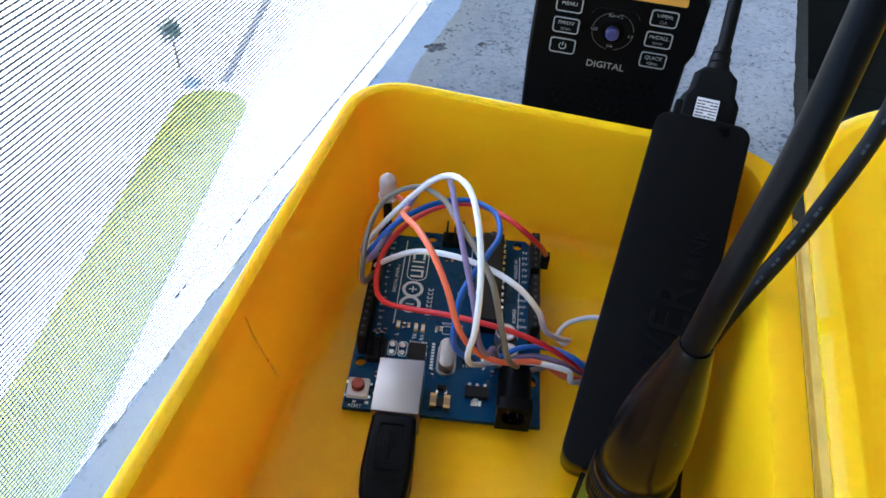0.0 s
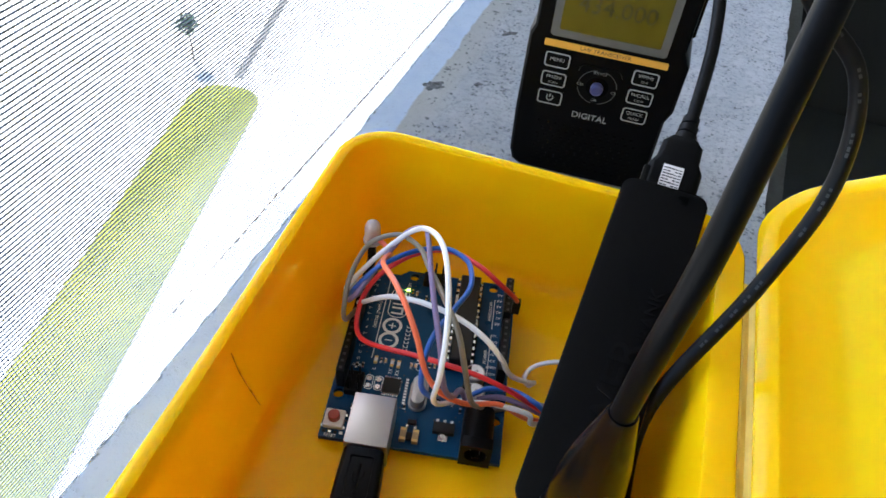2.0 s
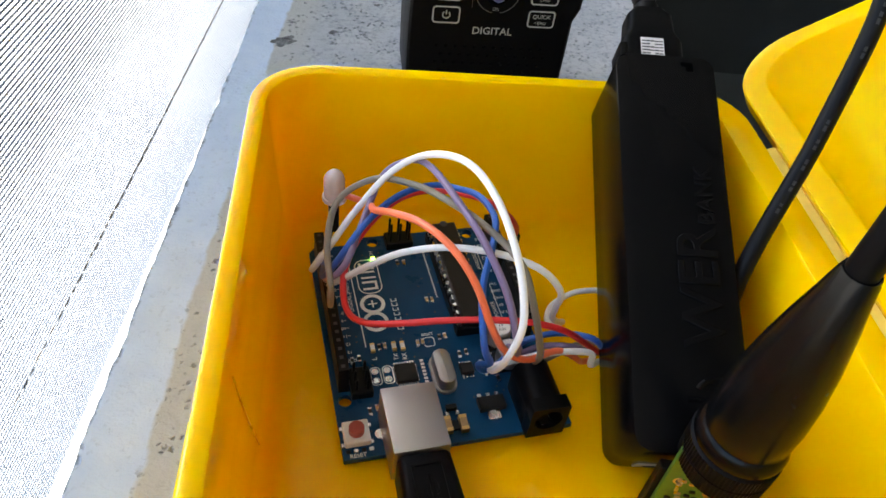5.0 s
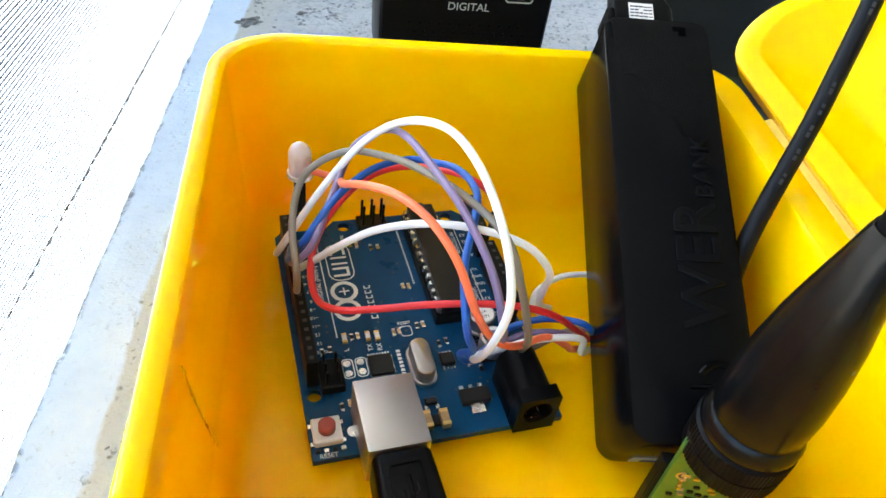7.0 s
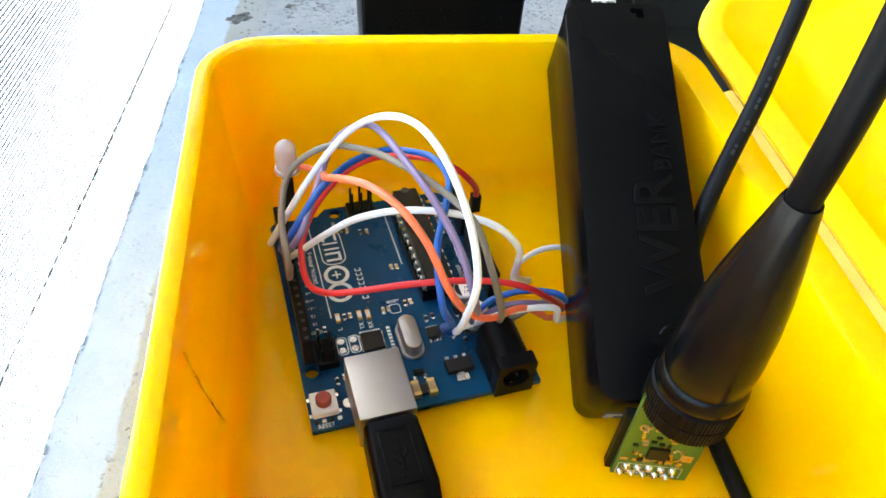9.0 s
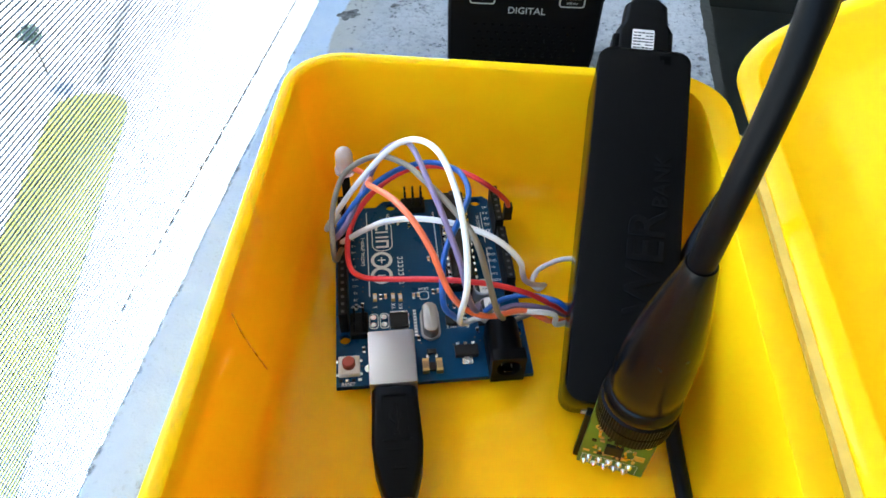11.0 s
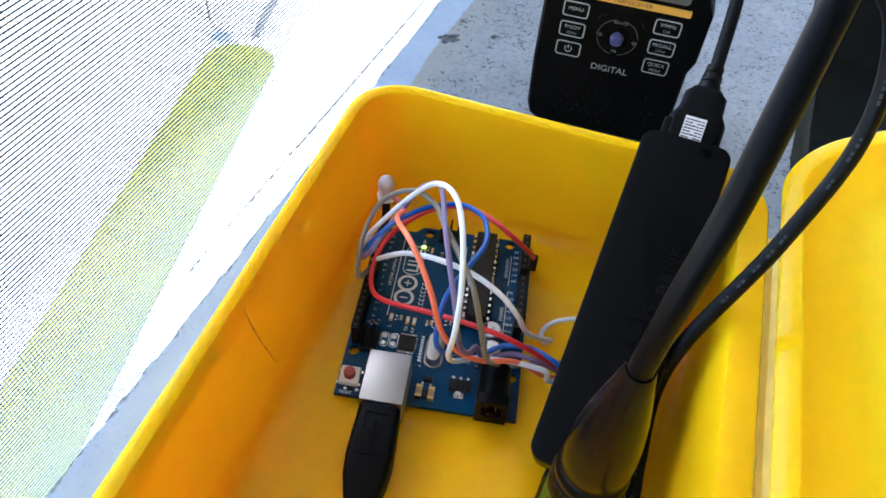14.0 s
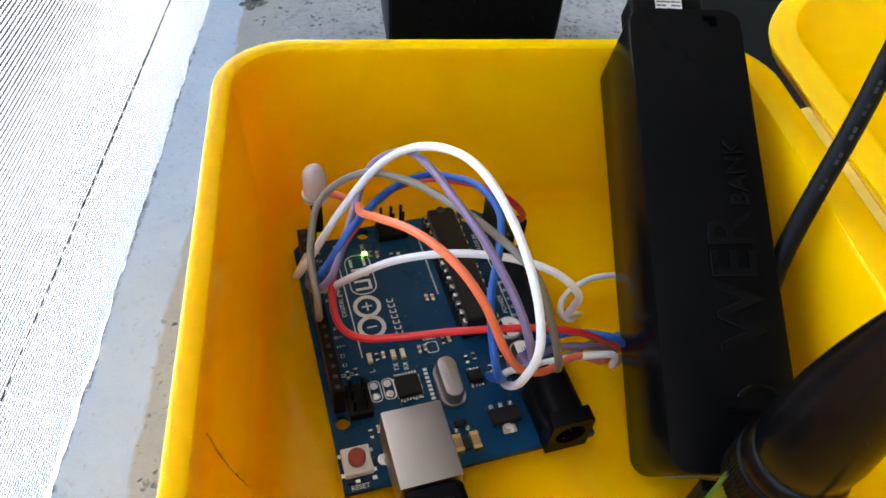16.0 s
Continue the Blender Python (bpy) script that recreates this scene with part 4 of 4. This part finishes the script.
def usb_plug():
    loops = []
    for y, x, z, w, h in ((-41.2, -11.4, 9.4, 5.4, 4.9), (-41.8, -11.4, 9.4, 5.7, 5.2), (-50, -11.4, 9.2, 6.0, 5.3), (-56, -11.4, 8.9, 6.2, 5.3), (-61, -11.5, 8.4, 5.7, 4.9), (-66, -11.6, 7.8, 4.4, 4.2), (-68.5, -11.6, 7.3, 3.4, 3.4)):
        loops.append([Vector((p.x, y, p.y)) for p in rounded(x - w, x + w, z - h, z + h, 1.6, 0, 4)])
    return add_loft(bmesh.new(), loops)


up = part("plug", usb_plug(), BLACK, lead)
fr = []
for i, h in ((0, 0.0), (0, 0.35), (0.5, 0.35), (0.5, 0.0)):
    fr.append([Vector((p.x, p.y, 14.6 + 0.02 * (p.y + 42) + h)) for p in rounded(-14.8 + i, -8.0 - i, -56.0 + i, -43.6 - i, 0.5, 0, 3)])
part("panel_edge", add_loft(bmesh.new(), fr, False, False), BLACK, up)
tri = bmesh.new()
add_tube(tri, [(-11.4, -53.6, 14.5), (-11.4, -46.4, 14.66)], 0.42, 8)
add_tube(tri, [(-11.4, -52, 14.5), (-12.8, -50.4, 14.52), (-12.8, -49, 14.55)], 0.28, 6)
add_tube(tri, [(-11.4, -51, 14.5), (-10.0, -49.6, 14.52), (-10.0, -48.2, 14.55)], 0.28, 6)
add_tube(tri, [(-11.4, -53.8, 14.1), (-11.4, -53.8, 14.6)], 0.8, 12)
part("raised_sign", tri, BLACK, up)
for k in range(3):
    y = -58.0 - 2.1 * k
    part("grip_ridge", box(-14.4 + 0.3 * k, -8.6 - 0.3 * k, y - 0.45, y + 0.45, 12.9 - 0.35 * k, 13.9 - 0.42 * k, bevel=0.2, seg=1), BLACK, up)
for k in range(3):
    part("relief_ring", tube([(-11.6, -68 - 3.1 * k, 7.2 - 0.6 * k), (-11.6, -70.4 - 3.1 * k, 6.8 - 0.6 * k)], 3.3 - 0.3 * k, 16), RUBBER, lead)
part("cord", tube(spline([(-11.6, -68, 7.2), (-11.5, -77, 5.4), (-11.0, -86, 3.4), (-11.2, -98, 2.6), (-12.5, -116, 2.6)], 6), 2.2, 12), RUBBER, lead)

# ---- radio module and antenna ----
MOD = pose(41.6 * MM, -60.9 * MM, 0, 0, 0, -22)
module = thing("radio_module", "small green radio circuit board standing upright beside the power bank", "circuit board", MOD)
part("pcb", box(-8.2, 8.2, -0.5, 0.6, 0.1, 30, bevel=0.1, seg=1), GREEN, module, "green printed circuit board")


def front(name, x, z, w, h, d, mat, bevel=0.05, label=""):
    return part(name, box(x - w / 2, x + w / 2, -0.5 - d, -0.48, z - h / 2, z + h / 2, bevel=bevel, seg=1), mat, module, label)


front("module_chip", -0.6, 10.5, 4.2, 4.0, 0.8, CHIP)
for k in range(5):
    x = -5.6 + 2.5 * k
    part("solder_blob", tube([(x, -0.4, 3.6), (x, -1.0, 3.6), (x, -1.5, 3.6)], [1.0, 0.8, 0.25], 12), SOLDER, module)
    part("pin", tube([(x, -0.9, 3.4), (x, -1.9, 3.2)], 0.32, 8), SOLDER, module)
    part("solder_blob", tube([(x - 0.9, -0.4, 1.3), (x - 0.9, -1.0, 1.3), (x - 0.9, -1.6, 1.2)], [0.95, 0.75, 0.25], 12), SOLDER, module)
for x, z, w, h, m in ((5.8, 9.0, 2.6, 2.4, GOLD), (-6.8, 6.9, 1.6, 0.9, GOLD), (-4.2, 6.7, 1.6, 0.9, GOLD), (-3.0, 24.2, 1.2, 0.9, GOLD), (2.6, 23.4, 0.9, 1.3, GOLD)):
    front("pad", x, z, w, h, 0.12, m)
for x, z in ((-6.7, 26.8), (6.9, 24.8)):
    part("solder_blob", tube([(x, -0.4, z), (x, -1.2, z), (x, -1.7, z)], [1.25, 1.0, 0.35], 14), SOLDER, module)
for x in (-5.4, 6.3):
    part("mounting_hole", tube([(x, -0.5, 17.6 - 0.3 * x), (x, -0.58, 17.6 - 0.3 * x)], 1.15, 18), GOLD, module)
    part("mounting_hole", tube([(x, -0.5, 17.6 - 0.3 * x), (x, -0.62, 17.6 - 0.3 * x)], 0.7, 18), SEAM, module)
for _ in range(70):
    x, z = rnd.uniform(-5.8, 5.0), rnd.uniform(6.5, 20)
    if abs(x + 0.6) < 2.6 and 8 < z < 13:
        continue
    w, h = rnd.choice(((0.6, 1.1), (1.1, 0.6)))
    front("resistor", x, z, w, h, 0.4, rnd.choice((SOLDER, COPPER, CHIP, GOLD, SOLDER)), 0.0)
bars_m = bmesh.new()
for x0, x1, z0, z1 in ((-7.4, -7.25, 0.6, 4.8), (6.2, 6.35, 0.6, 4.8), (-7.4, 6.3, 4.75, 4.9)):
    add_box(bars_m, x0, x1, -0.53, -0.49, z0, z1)
part("printed_line", bars_m, SILK, module, smooth=0)
part("pin_strip", box(-9.4, 6, 0.6, 3.0, 0.2, 21.0, bevel=0.2, seg=1), HEADER, module, "black connector behind the board")

ant = thing("whip_antenna", "black whip antenna with a thick rubber boot screwed to the module", "antenna", Matrix.Translation((42.2 * MM, -60.8 * MM, 0)))


def knurled():
    loops = []
    for z, r, e in ((26.6, 7.8, 0), (27.0, 8.6, 0.09), (30.8, 8.7, 0.09), (30.9, 8.45, 0.0), (31.3, 8.45, 0.0), (31.4, 8.7, 0.09), (34.8, 8.7, 0.09), (35.4, 8.0, 0)):
        loops.append([Vector(((r + (e if k % 2 else -e)) * math.cos(2 * math.pi * k / 150), (r + (e if k % 2 else -e)) * math.sin(2 * math.pi * k / 150), z)) for k in range(150)])
    return add_loft(bmesh.new(), loops)


part("knurled_ring", knurled(), BLACK, ant, "knurled black ring", 25)
part("collar", tube([(0, 0, z) for z in (35.2, 36.2, 37.6, 39.2, 39.8)], [8.2, 8.6, 8.6, 8.0, 7.4], 32), BOOT, ant, "glossy black collar")
bo = ((39.4, 7.6), (40.2, 7.9), (46, 8.0), (54, 7.5), (62, 6.5), (70, 5.1), (76, 3.9), (80, 3.2), (81, 2.9))
part("boot", tube([(-0.2 * (z - 40) / 40, -0.6 * (z - 40) / 40, z) for z, r in bo], [r for z, r in bo], 28), BOOT, ant, "tapered black rubber boot")
wp = [(-0.3, -0.6, 79), (0.5, -0.2, 98), (3.2, 3.2, 118), (5.8, 9.0, 132), (9.8, 18.5, 146), (15.2, 32.0, 160), (23.0, 53.0, 178), (33.0, 79.0, 198), (45.0, 110.0, 218)]
part("whip", tube(spline(wp, 5), 2.5, 16), BLACK, ant, "flexible black whip")

# ---- handheld radio ----
RADIO = pose(48.6 * MM, 114.4 * MM, SILL_Z * MM, 0, 0, -8.5)
radio = thing("handheld_radio", "black handheld radio with amber display standing on the concrete sill", "radio", RADIO)
side = [(-25, 0), (-28.5, 2.2), (-30, 7), (-30.6, 30), (-30.2, 64), (-28.6, 68), (-28.6, 94), (-26, 97), (26, 97), (28.6, 94), (28.6, 68), (31.4, 62), (31.4, 42), (29.4, 37), (29.4, 14), (28.5, 3), (25, 0)]


def radio_body():
    loops = []
    for y, k in ((0, 0.955), (0.8, 0.985), (2.6, 1.0), (31, 1.0), (34, 0.93)):
        loops.append([Vector((x * k, y, 48.5 + (z - 48.5) * (1 - (1 - k) * 0.62))) for x, z in side])
    return add_loft(bmesh.new(), loops)


part("body", radio_body(), BLACK, radio, "", 30)


def face(name, x0, x1, z0, z1, r, y0, y1, mat, parent=None, label=""):
    return part(name, add_loft(bmesh.new(), [[Vector((p.x, y, p.y)) for p in rounded(x0, x1, z0, z1, r, 0, 4)] for y in (y0, y1)]), mat, parent or radio, label)


def face_ring(name, x0, x1, z0, z1, r, w, y, mat, parent):
    loops = [[Vector((p.x, yy, p.y)) for p in rounded(x0 + i, x1 - i, z0 + i, z1 - i, max(0.2, r - i), 0, 4)] for i, yy in ((0, 0.0), (0, y), (w, y), (w, 0.0))]
    return part(name, add_loft(bmesh.new(), loops, False, False), mat, parent)


GREYR = material("grey_bezel", (0.10, 0.10, 0.095), 0.4, vary=0.1)
LCD = material("amber_display", (0.075, 0.062, 0.008), 0.22, vary=0.1, scale=60, glow=0.03)
DIGIT = material("faint_dark_digits", (0.03, 0.026, 0.006), 0.4)
ARC = material("dark_grey_pad_line", (0.07, 0.07, 0.068), 0.5)
ORANGE = material("orange_stripe", (0.70, 0.36, 0.05), 0.4, vary=0.08)
KEYLINE = material("pale_key_outline", (0.36, 0.37, 0.36), 0.5, vary=0.1)
JOY = material("blue_stick", (0.045, 0.05, 0.16), 0.35, vary=0.15)
DIM = material("dim_key_print", (0.22, 0.23, 0.22), 0.6)
screen_frame = face("display", -22, 22, 65, 92, 1.6, -0.5, 0.6, GREYR, None, "amber display in a grey frame")
face("glass", -19, 19, 68.2, 90, 0.8, -0.62, -0.4, LCD, screen_frame, "amber display glass")
words("434.000", 9.0, put(0.5, -0.64, 79.5, 0, 90), DIGIT, screen_frame, "display_digits", 0.02)
stripe = face("stripe", -23.6, 23.6, 60.4, 63.2, 0.5, -0.35, 0.4, ORANGE, None, "orange stripe with printing")
words("UHF TRANSCEIVER", 2.3, put(0, -0.37, 61.8, 0, 90), PRINT, stripe, "printed_word", 0.01)
for x, z, top, low in ((-17.3, 55.2, "MENU", ""), (-17.3, 46.7, "FM/DV", "SCAN"), (-17.3, 38.2, "", ""), (16.9, 55.2, "V/MHz", "CLR"), (16.9, 46.7, "M/CALL", "S.MW"), (16.9, 38.2, "QUICK", "MENU")):
    key = face("key", x - 4.9, x + 4.9, z - 3.2, z + 3.2, 1.3, -0.9, 0.4, BLACK)
    ob = face_ring("key_outline", x - 4.9, x + 4.9, z - 3.2, z + 3.2, 1.3, 0.5, -0.12, KEYLINE, key)
    ob.location.y = -0.82 * MM
    if top:
        words(top, 2.1, put(x, -0.92, z + (0.9 if low else 0.2), 0, 90), KEYLINE, key, "printed_word", 0.01)
    if low:
        words(low, 1.5, put(x, -0.92, z - 1.5, 0, 90), KEYLINE if low == "MENU" else DIM, key, "printed_word", 0.01)
    if not top:
        pw = bmesh.new()
        add_tube(pw, [(x + 1.3 * math.cos(radians(a)), -0.92, z + 1.3 * math.sin(radians(a))) for a in range(125, 416, 15)], 0.2, 5)
        add_tube(pw, [(x, -0.92, z + 0.2), (x, -0.92, z + 1.7)], 0.2, 5)
        part("power_sign", pw, KEYLINE, key)
pad_ring = face("joystick_pad", -8.6, 8.6, 38.8, 55.6, 3.2, -0.6, 0.4, BLACK)
part("stick", tube([(0, -0.5, 47), (0, -3.0, 47), (0, -3.6, 47)], [2.4, 2.4, 1.7], 24), JOY, pad_ring, "dark blue stick")
part("dish", tube([(0, -0.5, 47), (0, -0.75, 47)], [4.6, 4.2], 28), GLOSS, pad_ring)
for a0, a1 in ((100, 172), (190, 262), (282, 350), (8, 78)):
    arc = [(7.6 * math.cos(radians(a0 + (a1 - a0) * k / 8)), -0.62, 47 + 7.4 * math.sin(radians(a0 + (a1 - a0) * k / 8))) for k in range(9)]
    part("pad_arc", tube(arc, 0.14, 5), ARC, pad_ring)
for x, z, t in ((0, 53.2, "RX+CS"), (-6.8, 47, "CD"), (6.8, 46, "CS"), (0, 41.0, "DR")):
    words(t, 1.7, put(x, -0.62, z, 0, 90), DIM, pad_ring, "printed_word", 0.01)
words("DIGITAL", 3.9, put(0, -0.05, 32.2, 0, 90), KEYLINE, radio, "printed_word", 0.04)
bm = bmesh.new()
for j in range(7):
    for i in range(12):
        x, z = -19.5 + 3.5 * i + (1.75 if j % 2 else 0), 6.0 + 3.3 * j
        add_tube(bm, [(x, 0.3, z), (x, -0.25, z), (x, -0.42, z)], [0.75, 0.55, 0.2], 8)
part("speaker_grille", bm, GLOSS, radio, "dotted speaker grille", kind="stuff")
face("side_key", 28.6, 30.2, 71, 88, 0.6, 8, 20, RUBBER)

# ---- a loose wire end on the floor of the box ----
loose = thing("loose_wire", "thin white wire end lying on the yellow box floor", "wire")
part("insulation", tube(spline([(66.2, -12, 2.2), (69.2, -14.5, 2.0), (71.2, -20.5, 1.8), (69.5, -28, 1.3), (66.9, -33.6, 1.0), (66.4, -39.7, 1.0)], 6), 0.55, 8), SILK, loose)
